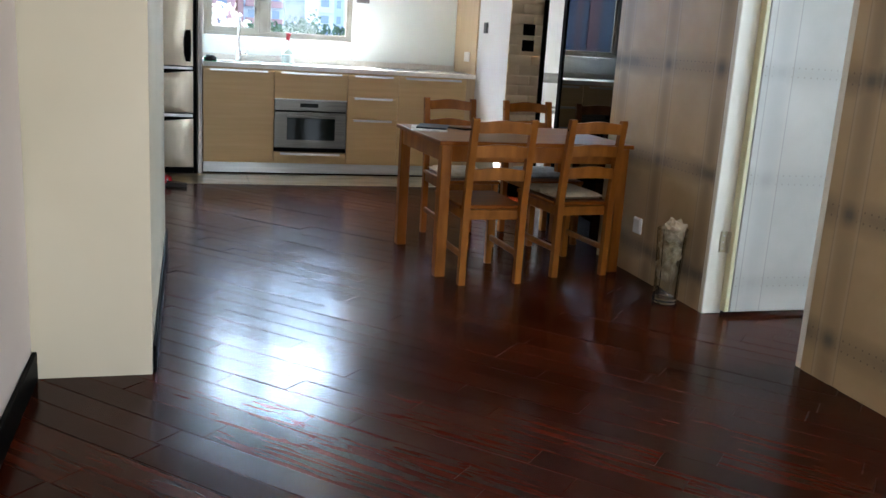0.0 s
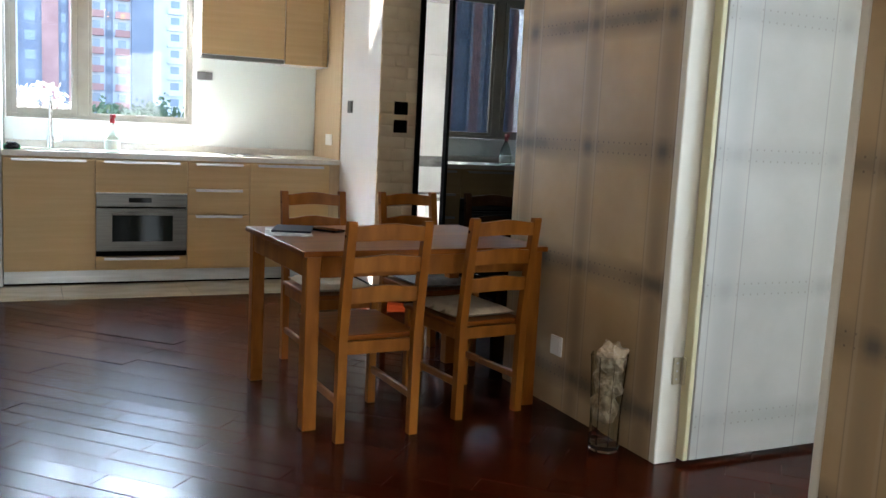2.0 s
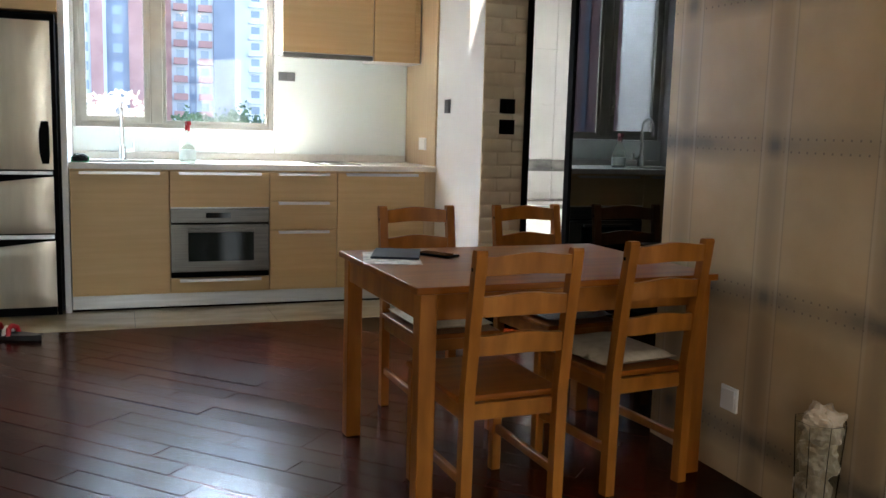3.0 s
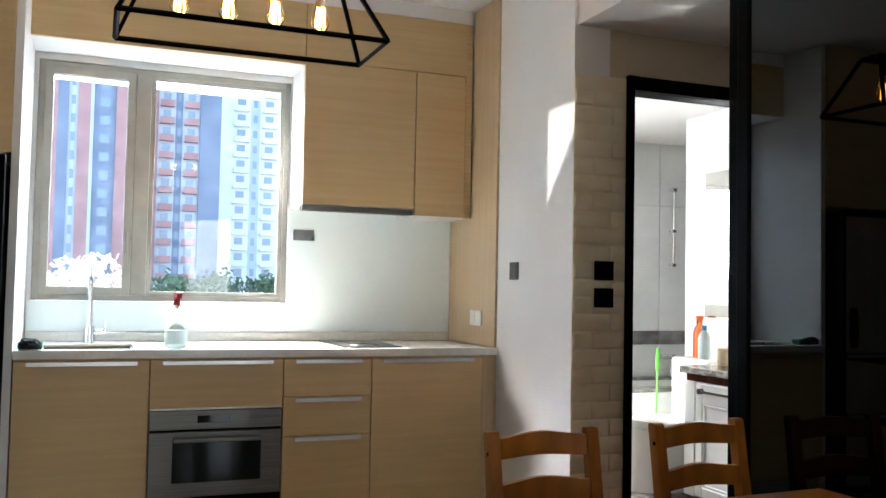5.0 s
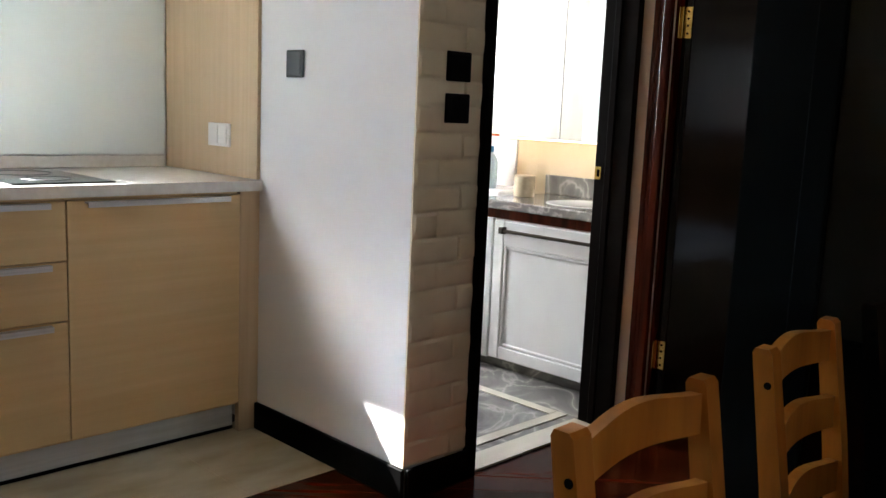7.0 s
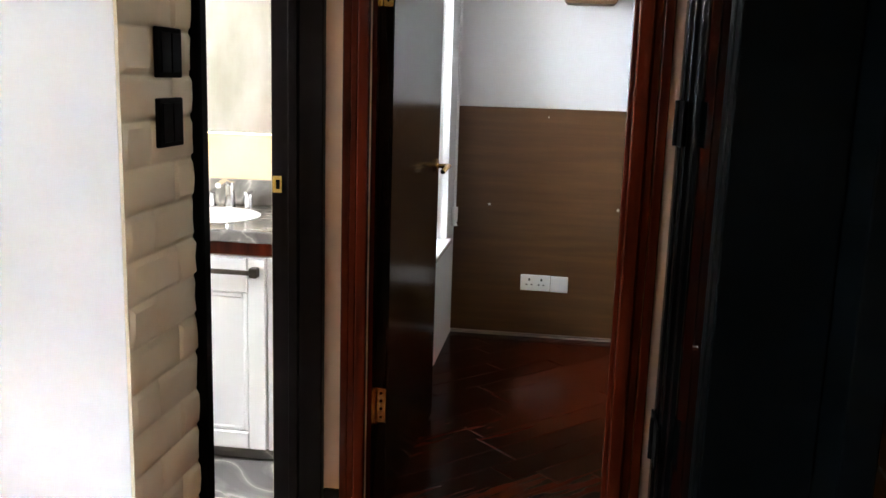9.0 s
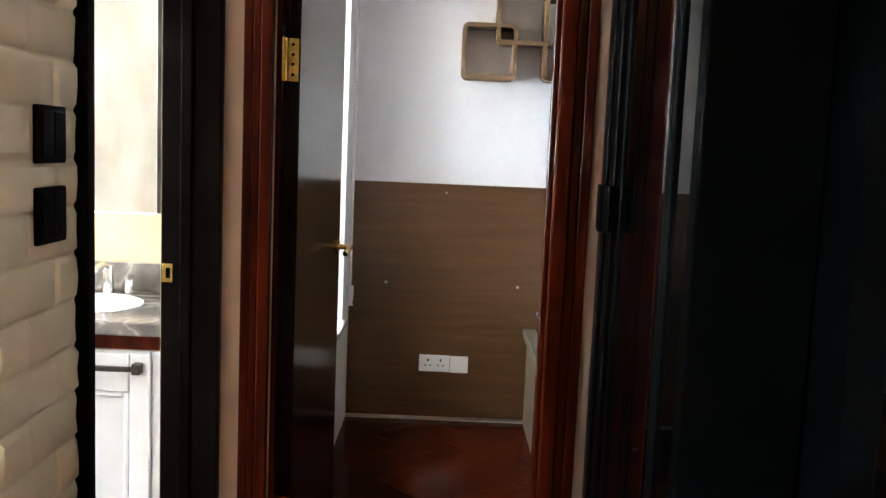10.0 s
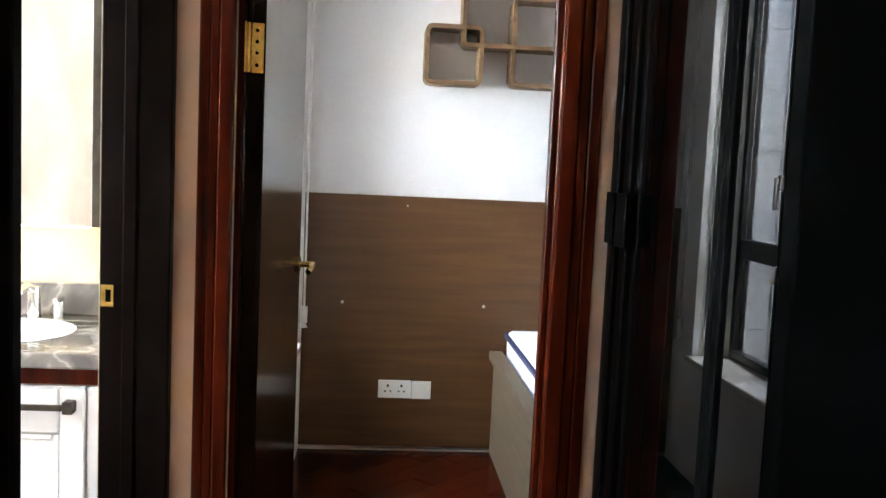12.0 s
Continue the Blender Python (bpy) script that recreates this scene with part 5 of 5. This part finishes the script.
def shelf_frame(y0, y1, z0, z1):
    """A hollow rounded frame standing out from the wall."""
    bm = bmesh.new()
    def ring(o, r):
        pts = []
        a0, a1, b0, b1 = min(y0, y1) + o, max(y0, y1) - o, z0 + o, z1 - o
        for cy, cz, s in ((a1 - r, b1 - r, 0), (a0 + r, b1 - r, 90), (a0 + r, b0 + r, 180), (a1 - r, b0 + r, 270)):
            for k in range(5):
                t = radians(s + 22.5 * k)
                pts.append((cy + r * math.cos(t), cz + r * math.sin(t)))
        return pts
    out, inn = ring(0, 0.030), ring(0.018, 0.014)
    rings = [[bm.verts.new((x, y, z)) for y, z in pts] for x, pts in ((5.185, out), (5.311, out), (5.311, inn), (5.185, inn))]
    n = len(out)
    for a in range(4):
        p, q = rings[a], rings[(a + 1) % 4]
        for k in range(n):
            bm.faces.new((p[k], p[(k + 1) % n], q[(k + 1) % n], q[k]))
    bmesh.ops.recalc_face_normals(bm, faces=bm.faces[:])
    return bm


shelf = thing("wall_shelf", "walnut wall shelf of overlapping rounded square frames", "shelf", (0, 0, 0))
for k, fr in enumerate(((-1.452, -1.700, 1.622, 1.872), (-1.605, -2.15, 1.782, 2.222), (-1.442, -2.05, 2.058, 2.372), (-1.818, -2.16, 1.626, 2.003))):
    b = shelf_frame(*fr)
    bmesh.ops.translate(b, vec=(0.0015 * k, 0, 0), verts=b.verts)
    part("frame", b, M_SHELF, shelf)

bed = thing("bed_base", "boxed oak bed base against panelled wall", "bed", (0, 0, 0))
part("side_board", bm_box(3.72, 5.287, -1.852, -1.822, 0.002, 0.43, 0.003), M_BEDBASE, bed)
part("rail_cap", bm_box(3.70, 5.287, -1.860, -1.800, 0.431, 0.470, 0.003), M_BEDBASE, bed)
part("end_board", bm_box(3.70, 3.73, -3.25, -1.853, 0.002, 0.43, 0.003), M_BEDBASE, bed)
part("platform", bm_box(3.731, 5.287, -3.25, -1.853, 0.33, 0.40), M_BEDBASE, bed)
M_TICK = varied("mattress_ticking", (0.60, 0.63, 0.70), (0.78, 0.80, 0.84), 0.85, size=34, bumps=0.35)
M_NAVY = varied("navy_piping", (0.016, 0.020, 0.060), (0.030, 0.036, 0.10), 0.8, size=30)
mattress = thing("mattress", "white quilted mattress with navy piping", "mattress", (0, 0, 0))
part("core", bm_box(3.75, 5.28, -3.22, -1.872, 0.401, 0.570, 0.030, 3), M_TICK, mattress, smooth=True)
for z in (0.435, 0.548):
    loop = [(3.775, -1.866, z), (5.25, -1.866, z), (5.283, -1.89, z), (5.283, -3.2, z), (5.26, -3.226, z), (3.78, -3.226, z), (3.744, -3.2, z), (3.744, -1.90, z), (3.775, -1.866, z)]
    part("piping", bm_tube(loop, 0.011), M_NAVY, mattress, "navy piping", True)

M_DARKFRAME = varied("dark_bronze_frame", (0.012, 0.012, 0.013), (0.025, 0.024, 0.024), 0.35, size=6)
bwindow = thing("window_3", "dark framed bedroom casement in white reveal", "window", (0, -0.80, 0), kind="structure")
window_frame(bwindow, WBX0 + 0.002, WBX1 - 0.002, WBZ0 + 0.002, WBZ1 - 0.002, 0.035, 0.0, 0.05, M_DARKFRAME)
part("transom", bm_box(WBX0 + 0.038, WBX1 - 0.038, 0.0, 0.05, 0.95, 1.03, 0.003), M_DARKFRAME, bwindow)
part("mullion", bm_box(4.62, 4.68, 0.0, 0.05, WBZ0 + 0.038, 0.949, 0.003), M_DARKFRAME, bwindow)
part("mullion", bm_box(4.62, 4.68, 0.0, 0.05, 1.031, WBZ1 - 0.038, 0.003), M_DARKFRAME, bwindow)
part("latch", joined(bm_box(4.635, 4.655, -0.03, -0.001, 1.24, 1.30, 0.003), bm_box(4.638, 4.652, -0.045, -0.031, 1.17, 1.29, 0.003)), M_ALU, bwindow, "pale casement latch")
for x0, x1, z0, z1 in ((4.34, 4.62, 0.56, 0.95), (4.68, 5.02, 0.56, 0.95), (4.34, 4.62, 1.03, 2.01), (4.68, 5.02, 1.03, 2.01)):
    p = part("pane", bm_box(x0, x1, 0.022, 0.026, z0, z1), M_GLASS, bwindow)
    p.visible_shadow = False
part("sill", bm_box(WBX0 - 0.02, WBX1 + 0.03, -0.185, -0.001, WBZ0 - 0.024, WBZ0 + 0.001, 0.004), M_QUARTZ, bwindow, "pale stone sill")
for y0 in (-0.168, -0.118, -0.070):
    part("casing", bm_box(5.040 + 0.006 * (y0 > -0.1), 5.0575, y0, y0 + 0.030, WBZ0 + 0.004, WBZ1 - 0.004, 0.004, 2), M_PLASTIC_W, bwindow, "white moulded casing strip")
blind = thing("roller_blind", "white roller blind rolled up with bead cord", "blind", (0, -0.985, 0))
part("roll", bm_cyl(0.028, 0.028, (4.26, 0.0, 2.12), (5.10, 0.0, 2.12), 16), M_PLASTIC_W, blind, smooth=True)
part("cord", joined(bm_tube([(5.16, 0, 2.12), (5.16, 0, 0.66)], 0.004, 6), bm_tube([(5.185, 0, 2.12), (5.185, 0, 0.66)], 0.004, 6)), M_PLASTIC_W, blind, "thin white cord")
part("weight", joined(bm_cyl(0.014, 0.016, (5.172, 0, 0.59), (5.172, 0, 0.66), 12), bm_cyl(0.016, 0.008, (5.172, 0, 0.57), (5.172, 0, 0.59), 12)), M_PLASTIC_W, blind, "white cord weight")
M_OUT_TILE = varied("pale_outside_tile", (0.70, 0.69, 0.68), (0.80, 0.79, 0.78), 0.4, size=3)
well = thing("wall_lightwell", "pale tiled wall of a lightwell outside", "wall", (4.23, 0.63, 0), kind="structure")
for j in range(14):
    for i in range(6):
        part("tile", bm_box(0.33 * i, 0.33 * i + 0.315, 0, 0.03, -0.2 + 0.33 * j, -0.2 + 0.33 * j + 0.315, 0.003), M_OUT_TILE, well)
part("backing", bm_box(-0.02, 2.0, 0.031, 0.12, -0.22, 4.45), M_CEIL, well)

east = thing("wall_lightwell_east", "pale tiled side wall of a lightwell", "wall", (6.20, -0.775, 0), kind="structure")
for j in range(14):
    for i in range(4):
        part("tile", bm_box(0, 0.03, 0.34 * i, 0.34 * i + 0.325, -0.2 + 0.33 * j, -0.2 + 0.33 * j + 0.315, 0.003), M_OUT_TILE, east)
part("backing", bm_box(0.031, 0.12, -0.02, 1.40, -0.22, 4.45), M_CEIL, east)
# Unseen; added so that no sun patch falls through the bedroom window.
solid("wall_lightwell_sun_block", bm_box(4.10, 4.22, -0.775, 0.745, 2.552, 9.0), M_OUT_TILE, "unseen pale wall added above the bathroom to block sun", "wall")

# ---- outside the kitchen window ----
M_RENDER_P = varied("pink_render", (0.36, 0.20, 0.20), (0.47, 0.28, 0.27), 0.7, size=0.3)
M_RENDER_D = varied("slate_blue_render", (0.15, 0.19, 0.27), (0.24, 0.29, 0.38), 0.6, size=0.2)
M_RENDER_B = varied("blue_grey_render", (0.44, 0.51, 0.60), (0.56, 0.62, 0.70), 0.6, size=0.2)
M_RENDER_W = varied("white_render", (0.70, 0.75, 0.79), (0.80, 0.83, 0.86), 0.6, size=0.2)
M_PANE_FAR = material("far_window_glass", (0.25, 0.33, 0.44), 0.15)
M_GROUND = varied("paved_ground", (0.26, 0.28, 0.29), (0.38, 0.40, 0.41), 0.9, size=0.6)
M_LEAF = varied("bush_leaf", (0.05, 0.10, 0.05), (0.12, 0.19, 0.10), 0.6, size=3)
M_BLOSSOM = varied("pale_blossom", (0.62, 0.58, 0.48), (0.80, 0.77, 0.68), 0.7, size=5)
M_BARK = varied("shrub_bark", (0.10, 0.08, 0.06), (0.20, 0.16, 0.12), 0.8, size=8)
solid("ground", bm_box(-900, 900, 1.76, 1600, -7.2, -7.0), M_GROUND, "paved courtyard far below the window", "ground")
FH = 3.0


def tower(label, x0, y0, depth, floors, strips, loggia=None):
    """A housing block of upright strips (width, material, kind): w a window on each storey, b a balcony, - plain."""
    ob = thing("apartment_tower", label, "building", (x0, y0, -7.0))
    top = floors * FH + 1.2
    x = 0.0
    for k, (w, mat, kind) in enumerate(strips):
        proud = -0.5 if kind == "-" else 0.0
        part("wall", bm_box(x, x + w, proud, depth, 0, top + (0.8 if k % 3 == 0 else 0)), mat, ob)
        if kind != "-":
            pane = mesh_of("window", bm_box(0.28 * w, 0.72 * w, -0.06, 0.0, 0.9, 2.35), M_PANE_FAR)
            slab = mesh_of("balcony", joined(bm_box(0.10 * w, 0.9 * w, -1.3, -0.062, -0.15, 0.05), bm_box(0.10 * w, 0.9 * w, -1.3, -1.2, 0.05, 0.95)), loggia or M_RENDER_W)
            for j in range(floors):
                o = new("window", pane)
                o.parent, o.location = ob, (x, 0, j * FH)
                if kind == "b":
                    o = new("balcony", slab)
                    o.parent, o.location = ob, (x, 0, j * FH)
        x += w
    part("roof", bm_box(-0.2, x + 0.2, 1.0, depth - 1.0, top + 0.81, top + 1.6), M_RENDER_W, ob)
    return ob


STRIPED = [(1.6, M_RENDER_D, "-"), (1.4, M_RENDER_B, "w"), (1.9, M_RENDER_P, "-"), (0.5, M_RENDER_B, "-"), (3.4, M_RENDER_D, "w"),
           (2.4, M_RENDER_P, "-"), (1.5, M_RENDER_D, "w"), (1.3, M_RENDER_P, "-")]
tower("pink and slate blue striped residential tower", -34.5, 150, 14, 28, STRIPED * 3)
tower("pink and slate blue striped residential tower", -82.0, 158, 14, 19, STRIPED * 3)
tower("pink and slate blue striped residential tower", -130.0, 166, 14, 22, STRIPED * 3)
tower("blue grey residential tower with reddish balconies", 8.2, 156, 14, 17,
      [(1.0, M_RENDER_P, "-"), (2.9, M_RENDER_B, "b"), (1.2, M_RENDER_D, "w"), (2.9, M_RENDER_B, "b"), (3.6, M_RENDER_D, "-")], M_RENDER_P)
tower("pale residential tower with white balconies", 21.0, 170, 14, 17,
      [(2.6, M_RENDER_W, "-"), (3.6, M_RENDER_W, "b"), (1.8, M_RENDER_B, "w"), (3.6, M_RENDER_W, "b"), (2.4, M_RENDER_B, "w")] * 2)
tower("low white residential block far off", 54.0, 190, 12, 9, [(4.0, M_RENDER_W, "w"), (2.0, M_RENDER_B, "-")] * 5)


def bush(label, at, radius, height, seed, blossom, count=1500, leaf=0.06):
    """Stems that fork below a ragged crown of single leaves, its middle at the given height."""
    ob = thing("shrub", label, "shrub", at)
    rng = random.Random(seed)
    limbs = [bm_tube([(0, 0, 0), (rng.uniform(-0.1, 0.1) * radius, rng.uniform(-0.1, 0.1) * radius, height * 0.6), (rng.uniform(-1, 1) * radius * 0.5, rng.uniform(-1, 1) * radius * 0.5, height)], 0.018 * radius + 0.008, 6) for _ in range(6)]
    part("stems", joined(*limbs), M_BARK, ob)
    verts, faces = [], []
    for k in range(count):
        d = Vector((rng.gauss(0, 1), rng.gauss(0, 1), rng.gauss(0, 1))).normalized() * radius * (0.35 + 0.65 * rng.random() ** 0.5)
        lump = 0.70 + 0.75 * noise.noise(d * (2.2 / radius) + Vector((seed, 0, 0)))
        c = Vector((d.x * lump, d.y * lump, height + d.z * lump * 0.75))
        s = rng.uniform(0.6, 1.3) * leaf
        a = Vector((rng.gauss(0, 1), rng.gauss(0, 1), rng.gauss(0, 1))).normalized() * s
        b = a.cross(Vector((rng.gauss(0, 1), rng.gauss(0, 1), 1))).normalized() * s * 0.55
        n = len(verts)
        verts += [c - a, c + b, c + a, c - b]
        faces.append((n, n + 1, n + 2, n + 3))
    me = bpy.data.meshes.new("crown")
    me.from_pydata(verts, [], faces)
    me.materials.append(M_BLOSSOM if blossom else M_LEAF)
    crown = new("crown", me)
    crown.parent = ob
    return ob


bush("sunlit pale flowering shrub outside the window", (0.22, 5.2, -7.0), 0.62, 8.08, 3, True, 1300, 0.05)
bush("green leafy tree crown below the tower", (9.0, 100.0, -7.0), 4.2, 6.8, 7, False, 1500, 0.35)
bush("green leafy tree crown below the tower", (14.5, 112.0, -7.0), 4.6, 7.2, 11, False, 1500, 0.35)
bush("green leafy tree crown below the tower", (20.5, 108.0, -7.0), 4.0, 7.4, 17, False, 1500, 0.35)

# ---- bricks and floor planks ----
M_BRICK = varied("cream_foam_brick", (0.70, 0.60, 0.42), (0.80, 0.71, 0.52), 0.55, size=7, bumps=0.25)
brick_wall = solid("wall_brick", bm_box(2.3165, 2.583, -0.7895, -0.7835, 0.10, 2.18), M_BRICK, "cream moulded brick facing on the wall end", "wall")


def brick_mesh(w, seed):
    """A pillowed brick with bevelled edges and an uneven face, 74 mm high."""
    rng = random.Random(seed)
    bm = bmesh.new()
    nx, nz = 5, 4
    grid = []
    for j in range(nz + 1):
        row = []
        for i in range(nx + 1):
            u, v = i / nx, j / nz
            rim = 1.0 if 0 < i < nx and 0 < j < nz else 0.0
            uu = 0.0 if i == 0 else 1.0 if i == nx else 0.06 + 0.88 * (i - 1) / (nx - 2)
            vv = 0.0 if j == 0 else 1.0 if j == nz else 0.12 + 0.76 * (j - 1) / (nz - 2)
            y = -(0.0068 + rng.uniform(-0.0022, 0.0022)) * rim - 0.001
            row.append(bm.verts.new((w * uu, y, 0.074 * vv)))
        grid.append(row)
    for j in range(nz):
        for i in range(nx):
            bm.faces.new((grid[j][i], grid[j][i + 1], grid[j + 1][i + 1], grid[j + 1][i]))
    return mesh_of("brick", bm, M_BRICK, True)


_bricks = {}
for row in range(27):
    z = 0.102 + 0.0775 * row
    if z + 0.074 > 2.18:
        break
    cuts = [2.3172, 2.415, 2.583] if row % 2 else [2.3172, 2.506, 2.583]
    for k, (x0, x1) in enumerate(zip(cuts, cuts[1:])):
        key = (row % 2, k, row % 5)
        if key not in _bricks:
            _bricks[key] = brick_mesh(x1 - x0 - 0.0025, row * 7 + k)
        b = new("brick", _bricks[key])
        b.parent, b.location = brick_wall, (x0 + 0.001, -0.7895, z)


for z, nm in ((1.301, "upper"), (1.180, "lower")):
    wall_plate("wall_switch", "black glass light switch on brick facing", pose(2.468, -0.7975, z, 0, 0, 0), 0.098, 0.086, M_BLACK, 2)


def plank_material(name, island):
    m = material(name, (0.06, 0.018, 0.01), 0.16, 0.0, 0.085)
    nt = m.node_tree
    v = coords(m, (1, 1, 1), (0, 0, radians(45)), True)
    st = nt.nodes.new("ShaderNodeMapping")
    st.inputs["Scale"].default_value = (2.2, 26, 1)
    link(m, v, st.inputs["Vector"])
    n = node(m, "ShaderNodeTexNoise", Scale=1.6, Detail=6.0, Distortion=0.6)
    link(m, st.outputs[0], n.inputs["Vector"])
    col = ramp(m, n.outputs["Fac"], [(0.30, (0.020, 0.0026, 0.0006)), (0.55, (0.038, 0.0052, 0.0013)), (0.78, (0.056, 0.0090, 0.0024))])
    rnd = (nt.nodes.new("ShaderNodeNewGeometry").outputs["Random Per Island"] if island else nt.nodes.new("ShaderNodeObjectInfo").outputs["Random"])
    mr = node(m, "ShaderNodeMapRange")
    mr.inputs["To Min"].default_value, mr.inputs["To Max"].default_value = 0.62, 1.35
    link(m, rnd, mr.inputs["Value"])
    hsv = nt.nodes.new("ShaderNodeHueSaturation")
    link(m, mr.outputs[0], hsv.inputs["Value"])
    link(m, col, hsv.inputs["Color"])
    link(m, hsv.outputs["Color"], bsdf(m).inputs["Base Color"])
    r = node(m, "ShaderNodeMapRange")
    r.inputs["To Min"].default_value, r.inputs["To Max"].default_value = 0.13, 0.27
    link(m, noisy(m, (1, 1, 1), 2.4, 5), r.inputs["Value"])
    link(m, r.outputs[0], bsdf(m).inputs["Roughness"])
    bump(m, n.outputs["Fac"], 0.05, 0.001)
    return m


M_PLANK = plank_material("dark_jatoba_plank", False)
M_PLANK_FAR = plank_material("dark_jatoba_plank_far", True)
PW = 0.107
LONG, ACROSS = Vector((1, -1, 0)).normalized(), Vector((1, 1, 0)).normalized()
FX0, FX1, FY0, FY1 = -1.10, 5.31, -11.19, -0.479


def clipped(poly):
    for axis, lim, sign in ((0, FX0, 1), (0, FX1, -1), (1, FY0, 1), (1, FY1, -1)):
        out = []
        for a, b in zip(poly, poly[1:] + poly[:1]):
            da, db = sign * (a[axis] - lim), sign * (b[axis] - lim)
            if da >= 0:
                out.append(a)
            if (da >= 0) != (db >= 0):
                t = da / (da - db)
                out.append(tuple(a[k] + t * (b[k] - a[k]) for k in range(2)))
        poly = out
        if len(poly) < 3:
            return []
    return poly


def plank_mesh(length):
    e = 0.0013
    w = PW - 0.0012
    top = [(e, e, 0), (length - e, e, 0), (length - e, w - e, 0), (e, w - e, 0)]
    low = [(0, 0, -0.0016), (length, 0, -0.0016), (length, w, -0.0016), (0, w, -0.0016)]
    me = bpy.data.meshes.new("plank")
    me.from_pydata(top + low, [], [(0, 1, 2, 3)] + [(4 + k, 4 + (k + 1) % 4, (k + 1) % 4, k) for k in range(4)])
    me.materials.append(M_PLANK)
    return me


_planks = {n: plank_mesh(n - 0.0012) for n in (0.56, 0.72, 0.90)}
rest_v, rest_f, singles = [], [], 0
rng = random.Random(5)
ang = math.atan2(LONG.y, LONG.x)
for s in range(-118, 36):
    off = s * PW
    t = -2.0 + rng.uniform(0, 0.9)
    while t < 12.5:
        n = rng.choice((0.56, 0.72, 0.90))
        p = LONG * t + ACROSS * off
        corners = [p, p + LONG * (n - 0.0012), p + LONG * (n - 0.0012) + ACROSS * (PW - 0.0012), p + ACROSS * (PW - 0.0012)]
        flat = [(c.x, c.y) for c in corners]
        t += n
        poly = clipped(flat)
        if not poly:
            continue
        c = sum(corners, Vector()) / 4
        whole = len(poly) == 4 and all(abs(a[0] - b[0]) + abs(a[1] - b[1]) < 1e-6 for a, b in zip(poly, flat))
        if whole and singles < 300 and -0.5 < c.x < 2.0 and -5.9 < c.y < -0.6:
            ob = new("plank", _planks[n])
            ob.parent = floor
            ob.matrix_world = Matrix.Translation(p) @ Matrix.Rotation(ang, 4, "Z") @ Matrix.Rotation(rng.uniform(-0.014, 0.014), 4, "X") @ Matrix.Rotation(rng.uniform(-0.0015, 0.0015), 4, "Y")
            singles += 1
        else:
            k = len(rest_v)
            tilt = rng.uniform(-0.014, 0.014)
            mid = (sum(q[0] for q in poly) / len(poly), sum(q[1] for q in poly) / len(poly))
            shrink = 0.988
            top = [(mid[0] + (q[0] - mid[0]) * shrink, mid[1] + (q[1] - mid[1]) * shrink) for q in poly]
            rest_v += [(x, y, tilt * ((x - mid[0]) * ACROSS.x + (y - mid[1]) * ACROSS.y)) for x, y in top] + [(x, y, -0.0016) for x, y in poly]
            m = len(poly)
            rest_f.append(tuple(range(k, k + m)))
            rest_f += [(k + m + i, k + m + (i + 1) % m, k + (i + 1) % m, k + i) for i in range(m)]
me = bpy.data.meshes.new("planks")
me.from_pydata(rest_v, [], rest_f)
me.materials.append(M_PLANK_FAR)
far_planks = new("plank_field", me)
far_planks.parent = floor
tagged(far_planks, kind="stuff")
